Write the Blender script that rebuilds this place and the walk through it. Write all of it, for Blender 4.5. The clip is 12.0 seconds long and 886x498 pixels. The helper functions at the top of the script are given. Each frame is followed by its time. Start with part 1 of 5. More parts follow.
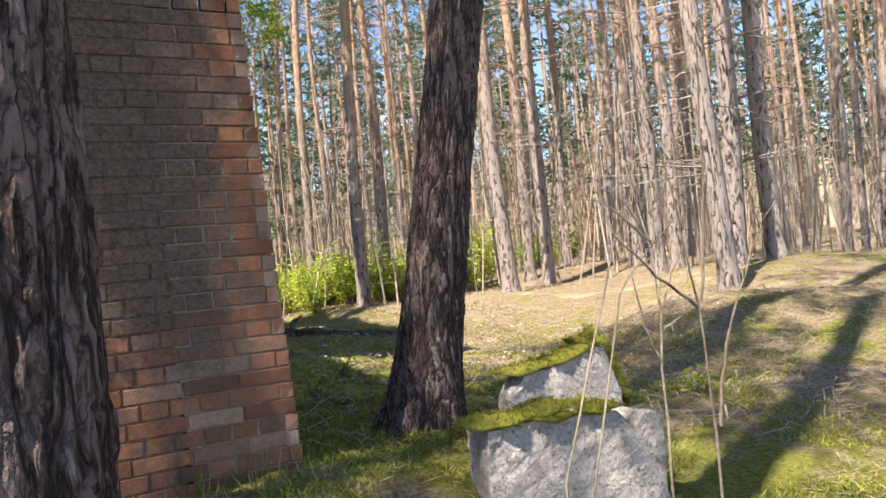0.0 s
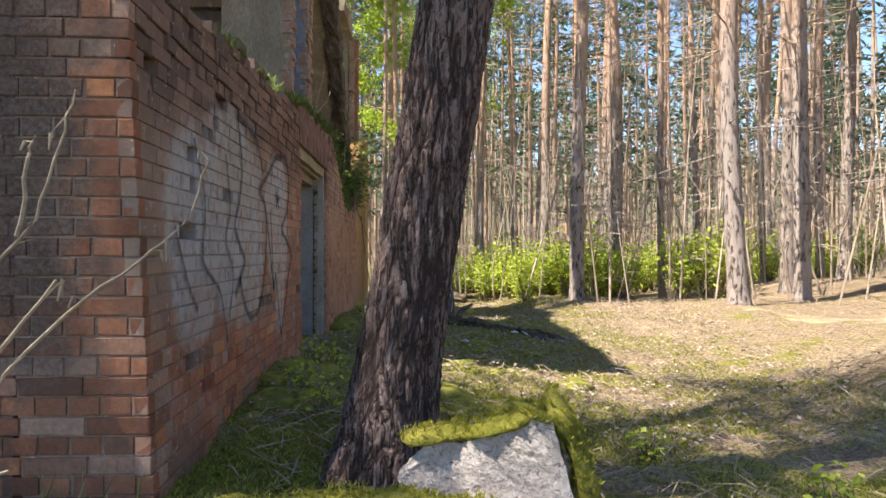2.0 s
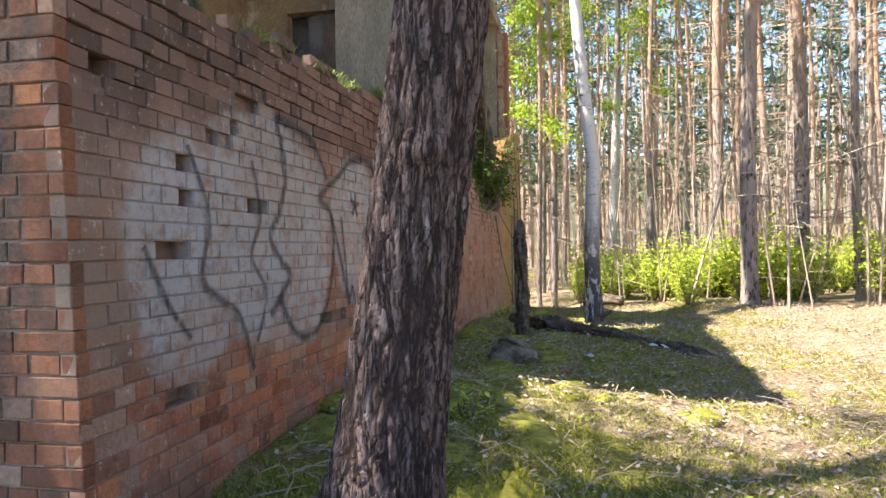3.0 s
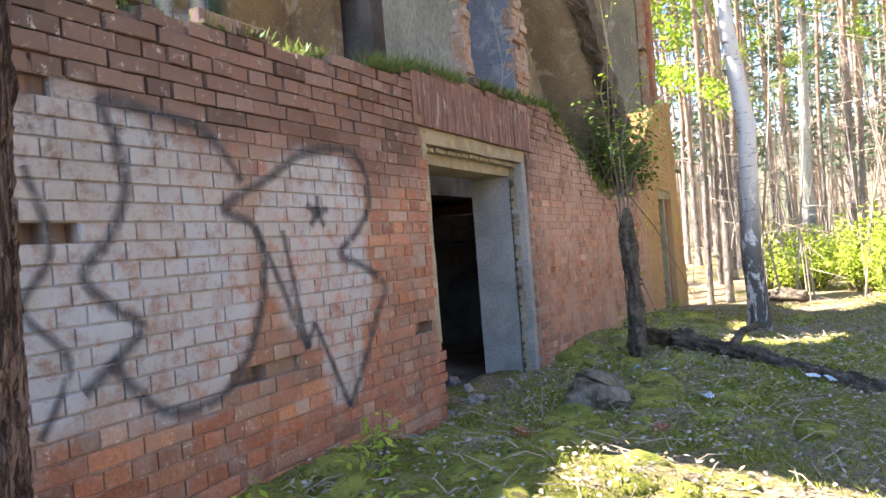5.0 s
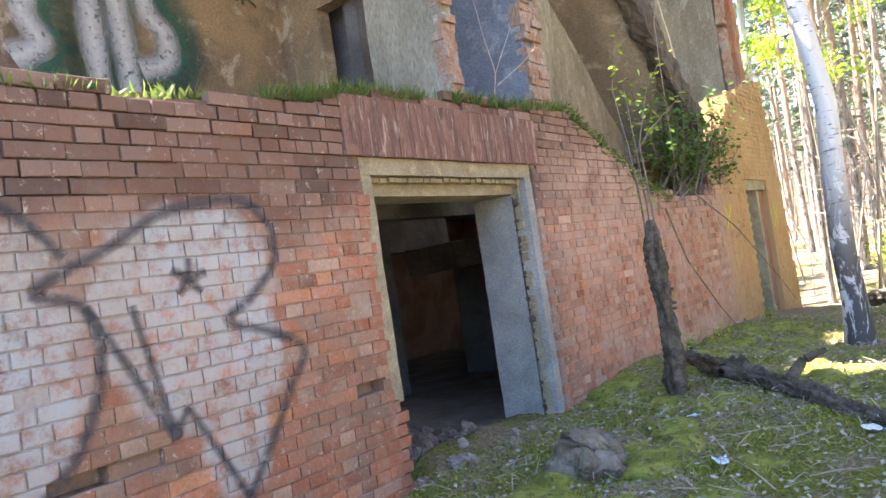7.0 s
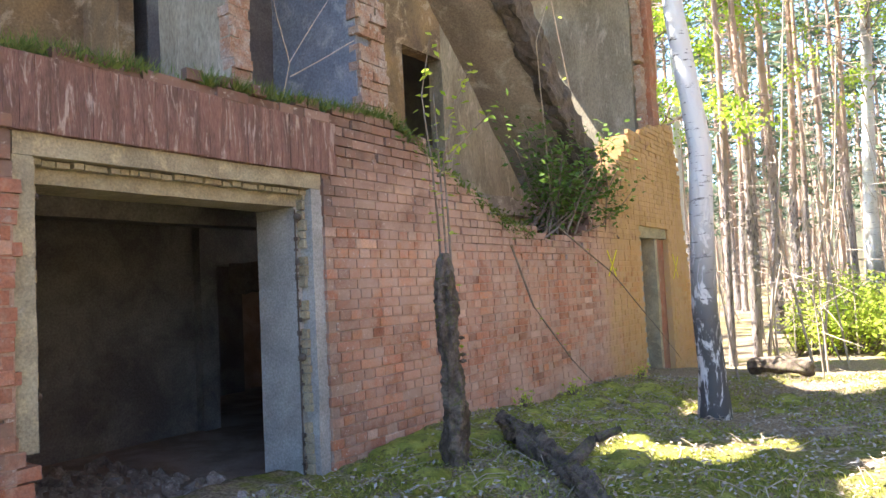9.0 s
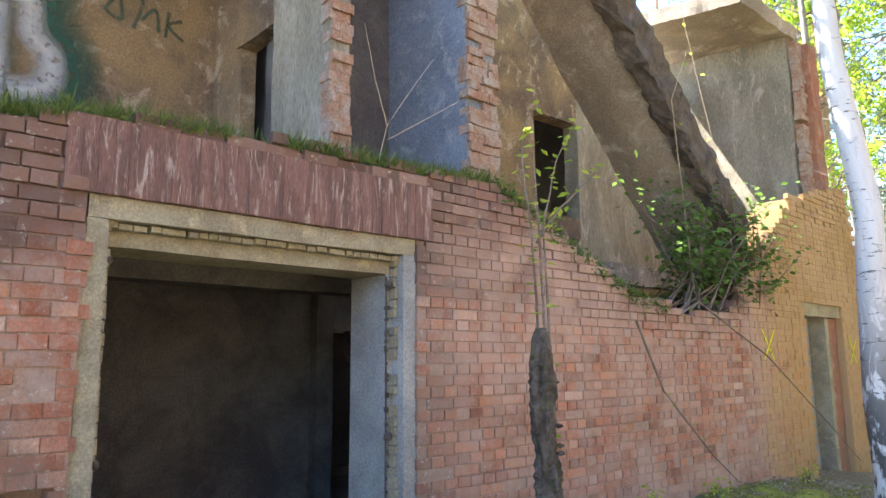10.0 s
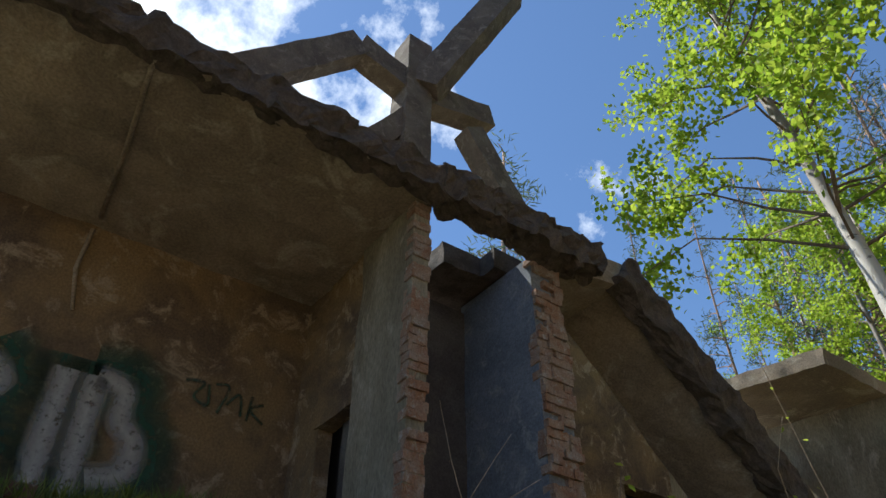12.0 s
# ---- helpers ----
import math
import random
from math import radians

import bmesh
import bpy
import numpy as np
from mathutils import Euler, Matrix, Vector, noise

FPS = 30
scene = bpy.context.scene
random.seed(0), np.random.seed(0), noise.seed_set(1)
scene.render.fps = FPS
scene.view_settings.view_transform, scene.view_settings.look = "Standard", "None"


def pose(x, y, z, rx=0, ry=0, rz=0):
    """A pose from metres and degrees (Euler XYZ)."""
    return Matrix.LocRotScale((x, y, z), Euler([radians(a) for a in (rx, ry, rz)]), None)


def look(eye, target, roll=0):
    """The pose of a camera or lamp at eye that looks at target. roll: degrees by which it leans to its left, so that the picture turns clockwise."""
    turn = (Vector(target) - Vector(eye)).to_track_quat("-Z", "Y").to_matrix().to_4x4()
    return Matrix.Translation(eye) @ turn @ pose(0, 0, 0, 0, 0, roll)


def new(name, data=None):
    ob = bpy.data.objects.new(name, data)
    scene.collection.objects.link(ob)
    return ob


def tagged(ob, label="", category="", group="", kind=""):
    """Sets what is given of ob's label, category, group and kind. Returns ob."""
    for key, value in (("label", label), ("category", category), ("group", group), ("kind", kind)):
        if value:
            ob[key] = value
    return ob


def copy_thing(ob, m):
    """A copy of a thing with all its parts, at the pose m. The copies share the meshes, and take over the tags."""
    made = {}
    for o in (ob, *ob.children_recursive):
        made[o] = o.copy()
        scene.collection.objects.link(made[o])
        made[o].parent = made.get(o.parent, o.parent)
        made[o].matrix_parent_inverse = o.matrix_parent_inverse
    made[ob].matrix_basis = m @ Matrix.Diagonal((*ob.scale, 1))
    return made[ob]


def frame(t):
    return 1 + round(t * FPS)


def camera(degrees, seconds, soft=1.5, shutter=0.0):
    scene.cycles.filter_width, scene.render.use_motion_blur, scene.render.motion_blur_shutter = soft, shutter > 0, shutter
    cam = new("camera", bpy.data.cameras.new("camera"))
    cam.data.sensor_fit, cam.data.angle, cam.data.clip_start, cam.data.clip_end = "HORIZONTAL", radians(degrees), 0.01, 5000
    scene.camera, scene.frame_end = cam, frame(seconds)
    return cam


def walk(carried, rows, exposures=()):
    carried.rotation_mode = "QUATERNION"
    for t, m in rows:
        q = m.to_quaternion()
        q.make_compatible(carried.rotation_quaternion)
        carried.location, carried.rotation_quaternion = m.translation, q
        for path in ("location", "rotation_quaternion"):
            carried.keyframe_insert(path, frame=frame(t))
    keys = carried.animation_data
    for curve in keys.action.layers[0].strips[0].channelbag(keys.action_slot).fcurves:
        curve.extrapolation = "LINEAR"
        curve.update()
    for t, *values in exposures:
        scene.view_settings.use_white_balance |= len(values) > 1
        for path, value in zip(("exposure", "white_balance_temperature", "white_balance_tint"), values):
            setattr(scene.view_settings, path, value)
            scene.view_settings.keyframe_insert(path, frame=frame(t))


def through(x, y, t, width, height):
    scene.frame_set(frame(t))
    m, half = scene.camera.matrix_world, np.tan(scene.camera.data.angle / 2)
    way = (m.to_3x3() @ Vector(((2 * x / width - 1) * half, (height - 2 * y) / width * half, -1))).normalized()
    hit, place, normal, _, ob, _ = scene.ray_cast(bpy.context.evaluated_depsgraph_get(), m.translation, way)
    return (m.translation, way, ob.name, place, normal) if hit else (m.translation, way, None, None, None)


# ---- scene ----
cam = camera(64.5, 12.0)
EXPO = [(0.0, 1.56, 6900, 12), (1.2, 1.46, 6900, 12), (2.5, 1.9, 6900, 13), (4.3, 2.85, 6550, 14), (5.5, 3.06, 6500, 13), (6.0, 3.22, 6450, 13), (6.5, 3.0, 6450, 13), (7.0, 3.42, 6400, 12), (7.7, 3.25, 6300, 11), (9.5, 3.08, 6500, 14), (10.0, 3.26, 6200, 11), (10.5, 2.75, 5600, 11), (11.0, 1.75, 5900, 10), (11.5, 1.28, 7200, 9), (12.0, 0.56, 6250, 6)]
PATH = [
    (0, (-0.754, -0.075, 1.616), (0.14, 1.714, 1.634), -5.0),
    (0.5, (-0.203, -0.051, 1.598), (0.643, 1.761, 1.604), -2.0),
    (1, (0.243, 0.034, 1.619), (0.969, 1.898, 1.606), -1.0),
    (1.5, (0.694, 0.177, 1.651), (1.139, 2.127, 1.641), -0.2),
    (2, (1.069, 0.524, 1.643), (1.167, 2.522, 1.648), 0.1),
    (2.5, (1.413, 0.865, 1.661), (1.232, 2.856, 1.65), -0.3),
    (2.7, (1.574, 1.005, 1.686), (1.291, 2.985, 1.68), -0.5),
    (4.3, (2.132, 2.513, 1.75), (1.284, 4.325, 1.751), -4.6),
    (4.5, (2.209, 2.695, 1.739), (1.314, 4.484, 1.743), -4.6),
    (5, (2.395, 3.153, 1.792), (1.472, 4.928, 1.796), -4.5),
    (5.5, (2.622, 3.496, 1.837), (1.609, 5.221, 1.858), -4.6),
    (6, (2.715, 3.857, 1.837), (1.635, 5.539, 1.865), -4.7),
    (6.5, (2.781, 4.151, 1.913), (1.661, 5.807, 1.952), -5.1),
    (7, (3.04, 4.376, 1.923), (1.813, 5.954, 1.976), -8.5),
    (7.5, (3.15, 4.673, 1.87), (2.072, 6.358, 1.87), -7.1),
    (7.7, (3.188, 4.865, 1.812), (2.147, 6.573, 1.808), -6.2),
    (9.3, (3.622, 6.217, 1.834), (2.443, 7.827, 1.964), -2.1),
    (9.5, (3.586, 6.359, 1.845), (2.354, 7.928, 1.99), -2.0),
    (10, (3.635, 6.588, 1.851), (2.182, 7.924, 2.173), -0.5),
    (10.5, (3.545, 6.682, 1.918), (2.098, 7.886, 2.593), -0.4),
    (11, (3.512, 6.719, 1.944), (2.116, 7.768, 2.92), 1.0),
    (11.5, (3.493, 6.739, 1.958), (2.178, 7.686, 3.13), 1.0),
    (12, (3.494, 6.737, 1.957), (2.233, 7.642, 3.218), 0.5),
]
walk(cam, [(t, look(e, g, r)) for t, e, g, r in PATH], EXPO)

# ---- world and sun ----
SUN_TO = Vector((-0.47, -0.19, 0.86)).normalized()
world = bpy.data.worlds.new("sky")
scene.world = world
world.use_nodes = True
wn, wl = world.node_tree.nodes, world.node_tree.links
sky = wn.new("ShaderNodeTexSky")
sky.sky_type = "NISHITA"
sky.sun_disc = False
sky.sun_elevation = math.asin(SUN_TO.z)
sky.sun_rotation = math.atan2(SUN_TO.x, SUN_TO.y)
sky.air_density, sky.dust_density, sky.ozone_density = 1.0, 0.1, 6.0
wcoord = wn.new("ShaderNodeTexCoord")
cloud = wn.new("ShaderNodeTexNoise")
cloud.inputs["Scale"].default_value = 3.2
cloud.inputs["Detail"].default_value = 8
cloud.inputs["Roughness"].default_value = 0.62
cramp = wn.new("ShaderNodeValToRGB")
cramp.color_ramp.elements[0].position = 0.63
cramp.color_ramp.elements[1].position = 0.76
wmix = wn.new("ShaderNodeMix")
wmix.data_type = "RGBA"
wmix.inputs[7].default_value = (10.5, 10.7, 11.1, 1)
wl.new(wcoord.outputs["Generated"], cloud.inputs["Vector"])
bank = wn.new("ShaderNodeVectorMath")
bank.operation = "DOT_PRODUCT"
bank.inputs[1].default_value = Vector((-0.62, 0.16, 0.77)).normalized()
near_bank = wn.new("ShaderNodeMapRange")
near_bank.interpolation_type = "SMOOTHSTEP"
near_bank.inputs["From Min"].default_value, near_bank.inputs["From Max"].default_value = 0.93, 0.99
near_bank.inputs["To Max"].default_value = 0.2
cloud_sum = wn.new("ShaderNodeMath")
wl.new(wcoord.outputs["Generated"], bank.inputs[0])
wl.new(bank.outputs["Value"], near_bank.inputs["Value"])
wl.new(cloud.outputs["Fac"], cloud_sum.inputs[0])
wl.new(near_bank.outputs["Result"], cloud_sum.inputs[1])
wl.new(cloud_sum.outputs[0], cramp.inputs["Fac"])
wl.new(cramp.outputs["Color"], wmix.inputs[0])
wl.new(sky.outputs["Color"], wmix.inputs[6])
wl.new(wmix.outputs[2], wn["Background"].inputs["Color"])
wn["Background"].inputs["Strength"].default_value = 0.112
sun_data = bpy.data.lights.new("sun", "SUN")
sun_data.energy, sun_data.angle, sun_data.color = 5.0, radians(0.53), (1.0, 0.93, 0.82)
sun_lamp = new("sun", sun_data)
sun_lamp.matrix_world = look(SUN_TO * 40, (0, 0, 0))


# ---- helpers of this scene ----
rng = random.Random(7)


def part(name, bm, material, parent=None, label="", smooth=False):
    """Link a bmesh as one mesh object, under a parent if one is given."""
    me = bpy.data.meshes.new(name)
    bm.to_mesh(me)
    bm.free()
    return link_mesh(name, me, material, parent, label, smooth)


def link_mesh(name, me, material, parent=None, label="", smooth=False):
    if not me.materials:
        me.materials.append(material)
    if smooth:
        me.polygons.foreach_set("use_smooth", [True] * len(me.polygons))
    ob = new(name, me)
    ob.parent = parent
    if label:
        ob["label"] = label
    return ob


def pydata(name, verts, faces, material, parent=None, label="", smooth=False):
    me = bpy.data.meshes.new(name)
    me.from_pydata(verts, [], faces)
    me.update()
    return link_mesh(name, me, material, parent, label, smooth)


def empty(name, place=(0, 0, 0)):
    ob = new(name)
    ob.location = place
    return ob


def box_into(bm, lo, hi, m=None):
    c = [(lo[k] + hi[k]) / 2 for k in range(3)]
    s = [hi[k] - lo[k] for k in range(3)]
    mat = Matrix.Translation(c) @ Matrix.Diagonal((*s, 1))
    return bmesh.ops.create_cube(bm, size=1.0, matrix=(m @ mat) if m else mat)["verts"]


def rough_box(lo, hi, cell=0.12, amount=0.02, freq=2.5, m=None, keep=()):
    """A box cut into cells whose vertices are pushed about by noise, for broken concrete and masonry."""
    bm = bmesh.new()
    n = [max(1, min(60, round((hi[k] - lo[k]) / cell))) for k in range(3)]
    grid = {}

    def vert(i, j, k):
        if (i, j, k) not in grid:
            p = Vector([lo[a] + (hi[a] - lo[a]) * q / n[a] for a, q in enumerate((i, j, k))])
            d = noise.noise_vector(p * freq) * amount + noise.noise_vector(p * freq * 4.1) * amount * 0.4
            for a in keep:
                d[a] = 0
            grid[i, j, k] = bm.verts.new(p + d)
        return grid[i, j, k]

    for a in range(3):
        b, c = (a + 1) % 3, (a + 2) % 3
        for side in (0, n[a]):
            for u in range(n[b]):
                for v in range(n[c]):
                    q = []
                    for du, dv in ((0, 0), (1, 0), (1, 1), (0, 1)):
                        idx = [0, 0, 0]
                        idx[a], idx[b], idx[c] = side, u + du, v + dv
                        q.append(vert(*idx))
                    if side == 0:
                        q.reverse()
                    bm.faces.new(q)
    if m:
        bmesh.ops.transform(bm, matrix=m, verts=bm.verts)
    return bm


def beam_matrix(a, b, up=(0, 0, 1)):
    """A frame at a whose x axis runs to b."""
    a, b = Vector(a), Vector(b)
    x = (b - a).normalized()
    y = Vector(up).cross(x).normalized()
    z = x.cross(y)
    return Matrix.Translation(a) @ Matrix((x, y, z)).transposed().to_4x4(), (b - a).length


# ---- ground shape ----
GROUND = [(-3, 2.6, .7), (-6, 1, .5), (-1, .8, .2), (0, 2.95, .72), (.3, 5, .72), (.3, 6.2, .74), (0, 7.6, .55), (0, 9.6, .56),
          (.2, 11, .66), (.2, 14, .52), (.2, 16.5, .36), (0, 20, .0), (-.6, .2, .08), (.6, .3, .12), (1.4, .9, .28), (1.1, 3.3, .62),
          (2.2, 2.6, .42), (3, 4.5, .45), (3.6, 6.7, .45), (.9, 9.95, .64), (1.7, 13.2, .42), (5.2, 5.2, .95), (6.1, 11, .82),
          (4.5, 14.3, .66), (2.5, 20, .25), (11, 14, 1.1), (4, 0, .5), (9, 7.5, 1.1), (3, 30, .1), (-8, 26, -.2), (1.0, 2.2, .2), (1.7, 2.2, .3)]


def ground_z(x, y):
    total = weight = 0.0
    for gx, gy, gz in GROUND:
        w = 1.0 / ((x - gx) ** 2 + (y - gy) ** 2 + 0.35) ** 1.6
        total += w * gz
        weight += w
    z = total / weight
    far = min(1.0, max(0.0, (math.hypot(x - 2, y - 8) - 14) / 30))
    z = z * (1 - far) + 1.0 * far
    return z + 0.05 * noise.noise((x * 0.9, y * 0.9, 0.3)) + 0.02 * noise.noise((x * 3.1, y * 3.1, 1.7))


# ---- materials ----
def material(name):
    mat = bpy.data.materials.new(name)
    mat.use_nodes = True
    t = mat.node_tree
    return mat, t.nodes, t.links, t.nodes["Principled BSDF"]


def mixed(n, l, fac, a, b, blend="MIX"):
    m = n.new("ShaderNodeMix")
    m.data_type, m.blend_type = "RGBA", blend
    for slot, v in ((0, fac), (6, a), (7, b)):
        if hasattr(v, "is_linked"):
            l.new(v, m.inputs[slot])
        elif slot == 0:
            m.inputs[0].default_value = v
        else:
            m.inputs[slot].default_value = (*v, 1)
    return m.outputs[2]


def noise_of(n, l, vec, scale, detail=5, rough=0.6, dist=0.0):
    t = n.new("ShaderNodeTexNoise")
    t.inputs["Scale"].default_value, t.inputs["Detail"].default_value = scale, detail
    t.inputs["Roughness"].default_value, t.inputs["Distortion"].default_value = rough, dist
    if vec is not None:
        l.new(vec, t.inputs["Vector"])
    return t.outputs["Fac"]


def ramp_of(n, l, fac, lo, hi):
    r = n.new("ShaderNodeMapRange")
    r.interpolation_type = "SMOOTHSTEP"
    r.inputs["From Min"].default_value, r.inputs["From Max"].default_value = lo, hi
    l.new(fac, r.inputs["Value"])
    return r.outputs["Result"]


def math_of(n, l, op, a, b=0.0):
    m = n.new("ShaderNodeMath")
    m.operation = op
    for k, v in enumerate((a, b)):
        if hasattr(v, "is_linked"):
            l.new(v, m.inputs[k])
        else:
            m.inputs[k].default_value = v
    return m.outputs[0]


def place_of(n, l, scale=(1, 1, 1), world_space=True):
    if world_space:
        src = n.new("ShaderNodeNewGeometry").outputs["Position"]
    else:
        src = n.new("ShaderNodeTexCoord").outputs["Object"]
    mp = n.new("ShaderNodeMapping")
    mp.inputs["Scale"].default_value = scale
    l.new(src, mp.inputs["Vector"])
    return mp.outputs["Vector"]


def bump_to(n, l, bsdf, height, strength, distance=0.02):
    b = n.new("ShaderNodeBump")
    b.inputs["Strength"].default_value, b.inputs["Distance"].default_value = strength, distance
    l.new(height, b.inputs["Height"])
    l.new(b.outputs["Normal"], bsdf.inputs["Normal"])


def rough_material(name, a, b, scale=4.0, fine=40.0, bump=0.5, rough=0.9, stretch=(1, 1, 1), third=None, dist=0.01, lo=0.35, hi=0.65):
    """Two or three base colours in large patches with fine grain and relief."""
    mat, n, l, bsdf = material(name)
    vec = place_of(n, l, stretch)
    big = noise_of(n, l, vec, scale, 6, 0.65, 0.4)
    small = noise_of(n, l, vec, fine, 6, 0.7)
    col = mixed(n, l, ramp_of(n, l, big, lo, hi), a, b)
    if third:
        col = mixed(n, l, ramp_of(n, l, noise_of(n, l, vec, scale * 2.7, 7, 0.7, 0.8), 0.52, 0.66), col, third)
    grain = mixed(n, l, ramp_of(n, l, small, 0.2, 0.8), (0.62, 0.62, 0.62), (1.25, 1.25, 1.25))
    col = mixed(n, l, 1.0, col, grain, "MULTIPLY")
    l.new(col, bsdf.inputs["Base Color"])
    bsdf.inputs["Roughness"].default_value = rough
    bsdf.inputs["Specular IOR Level"].default_value = 0.25
    h = math_of(n, l, "ADD", math_of(n, l, "MULTIPLY", big, 1.5), small)
    bump_to(n, l, bsdf, h, bump, dist)
    return mat


def wall_axes(n, l):
    g = n.new("ShaderNodeNewGeometry")
    sep = n.new("ShaderNodeSeparateXYZ")
    l.new(g.outputs["Position"], sep.inputs["Vector"])
    return g, sep


def ellipse(n, l, y, z, cy, cz, ry, rz):
    a = math_of(n, l, "DIVIDE", math_of(n, l, "SUBTRACT", y, cy), ry)
    b = math_of(n, l, "DIVIDE", math_of(n, l, "SUBTRACT", z, cz), rz)
    return math_of(n, l, "SQRT", math_of(n, l, "ADD", math_of(n, l, "MULTIPLY", a, a), math_of(n, l, "MULTIPLY", b, b)))


PAINT = [(4.9, 1.86, .9, .64), (5.3, 1.7, .45, .55), (6.3, 2.05, .5, .36), (6.36, 1.62, .46, .32), (6.43, 1.25, .2, .32), (4.05, 1.72, .5, .55), (5.98, 1.9, .2, .35)]


def brick_material(name, per_island, painted=True, dark=0.0, base=None):
    mat, n, l, bsdf = material(name)
    g, sep = wall_axes(n, l)
    pos, y, z = g.outputs["Position"], sep.outputs["Y"], sep.outputs["Z"]
    rnd = g.outputs["Random Per Island"] if per_island else n.new("ShaderNodeObjectInfo").outputs["Random"]
    r = n.new("ShaderNodeValToRGB")
    els = r.color_ramp.elements
    els[0].color, els[1].color = (0.25, 0.10, 0.06, 1), (0.56, 0.40, 0.32, 1)
    for p, c in ((0.18, (0.36, 0.135, 0.075)), (0.4, (0.43, 0.185, 0.105)), (0.62, (0.39, 0.17, 0.11)), (0.72, (0.50, 0.215, 0.10)), (0.82, (0.23, 0.11, 0.075)), (0.9, (0.45, 0.25, 0.17))):
        els.new(p).color = (*c, 1)
    if base:
        for e in els:
            e.color = (*base, 1)
    l.new(rnd, r.inputs["Fac"])
    each = n.new("ShaderNodeTexWhiteNoise")
    each.noise_dimensions = "1D"
    l.new(math_of(n, l, "MULTIPLY", rnd, 913.0), each.inputs["W"])
    fine = noise_of(n, l, pos, 55, 6, 0.7)
    mid = noise_of(n, l, pos, 6, 8, 0.72, 0.3)
    big = noise_of(n, l, pos, 1.3, 6, 0.65, 0.6)
    col = mixed(n, l, 1.0, r.outputs["Color"], mixed(n, l, ramp_of(n, l, fine, 0.25, 0.75), (0.68, 0.66, 0.64), (1.25, 1.22, 1.2)), "MULTIPLY")
    if not base:
        col = mixed(n, l, 1.0, col, mixed(n, l, each.outputs["Value"], (0.76, 0.74, 0.73), (1.2, 1.18, 1.16)), "MULTIPLY")
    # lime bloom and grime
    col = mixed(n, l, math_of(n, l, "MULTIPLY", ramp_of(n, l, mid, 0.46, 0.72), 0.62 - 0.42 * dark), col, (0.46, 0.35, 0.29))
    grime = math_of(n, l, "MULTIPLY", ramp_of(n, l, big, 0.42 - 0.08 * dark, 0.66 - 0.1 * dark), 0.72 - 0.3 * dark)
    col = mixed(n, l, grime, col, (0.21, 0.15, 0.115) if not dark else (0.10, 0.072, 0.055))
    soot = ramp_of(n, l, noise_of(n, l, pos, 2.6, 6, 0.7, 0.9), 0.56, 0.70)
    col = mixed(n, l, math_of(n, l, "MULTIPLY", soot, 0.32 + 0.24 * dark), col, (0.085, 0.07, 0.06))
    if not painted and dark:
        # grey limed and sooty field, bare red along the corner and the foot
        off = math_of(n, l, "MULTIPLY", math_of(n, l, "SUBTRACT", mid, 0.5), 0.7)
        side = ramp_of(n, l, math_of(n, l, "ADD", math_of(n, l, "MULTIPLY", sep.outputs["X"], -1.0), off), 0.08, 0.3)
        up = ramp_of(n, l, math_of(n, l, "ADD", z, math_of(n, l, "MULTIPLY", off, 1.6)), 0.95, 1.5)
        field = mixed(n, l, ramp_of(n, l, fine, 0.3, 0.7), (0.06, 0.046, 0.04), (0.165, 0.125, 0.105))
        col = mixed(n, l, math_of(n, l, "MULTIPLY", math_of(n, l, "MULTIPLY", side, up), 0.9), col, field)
    if painted:
        # grey-brown film over the upper courses near the corner
        off = math_of(n, l, "MULTIPLY", math_of(n, l, "SUBTRACT", mid, 0.5), 0.9)
        film_z = ramp_of(n, l, math_of(n, l, "ADD", z, off), 0.95, 1.55)
        film_y = math_of(n, l, "SUBTRACT", 1.0, ramp_of(n, l, math_of(n, l, "ADD", y, off), 4.6, 6.6))
        col = mixed(n, l, math_of(n, l, "MULTIPLY", math_of(n, l, "MULTIPLY", film_z, film_y), 0.62), col, (0.25, 0.20, 0.165))
        pink = ramp_of(n, l, math_of(n, l, "ADD", z, off), 1.5, 2.3)
        col = mixed(n, l, math_of(n, l, "MULTIPLY", math_of(n, l, "MULTIPLY", pink, ramp_of(n, l, mid, 0.38, 0.6)), 0.55), col, (0.36, 0.26, 0.215))
        high = ramp_of(n, l, math_of(n, l, "ADD", z, math_of(n, l, "MULTIPLY", big, 0.8)), 2.45, 2.9)
        col = mixed(n, l, math_of(n, l, "MULTIPLY", high, 0.8), col, mixed(n, l, rnd, (0.085, 0.058, 0.047), (0.21, 0.13, 0.105)))
        fleck = ramp_of(n, l, noise_of(n, l, pos, 21, 7, 0.75, 0.2), 0.57, 0.68)
        col = mixed(n, l, math_of(n, l, "MULTIPLY", math_of(n, l, "MULTIPLY", fleck, ramp_of(n, l, big, 0.28, 0.5)), 0.8), col, (0.56, 0.50, 0.45))
        # pale plaster-like bloom right of the door, lightened further for the hazy glare there; yellow wash at the far
        # end
        pale = math_of(n, l, "MULTIPLY", ramp_of(n, l, y, 9.6, 10.4), ramp_of(n, l, big, 0.32, 0.66))
        col = mixed(n, l, math_of(n, l, "MULTIPLY", pale, 0.74), col, mixed(n, l, rnd, (0.62, 0.42, 0.32), (0.50, 0.33, 0.26)))
        yell = ramp_of(n, l, math_of(n, l, "ADD", y, math_of(n, l, "MULTIPLY", math_of(n, l, "SUBTRACT", big, 0.5), 3.0)), 14.9, 15.7)
        col = mixed(n, l, math_of(n, l, "MULTIPLY", yell, math_of(n, l, "ADD", math_of(n, l, "MULTIPLY", ramp_of(n, l, mid, 0.3, 0.55), 0.4), 0.28)), col, (0.45, 0.29, 0.11))
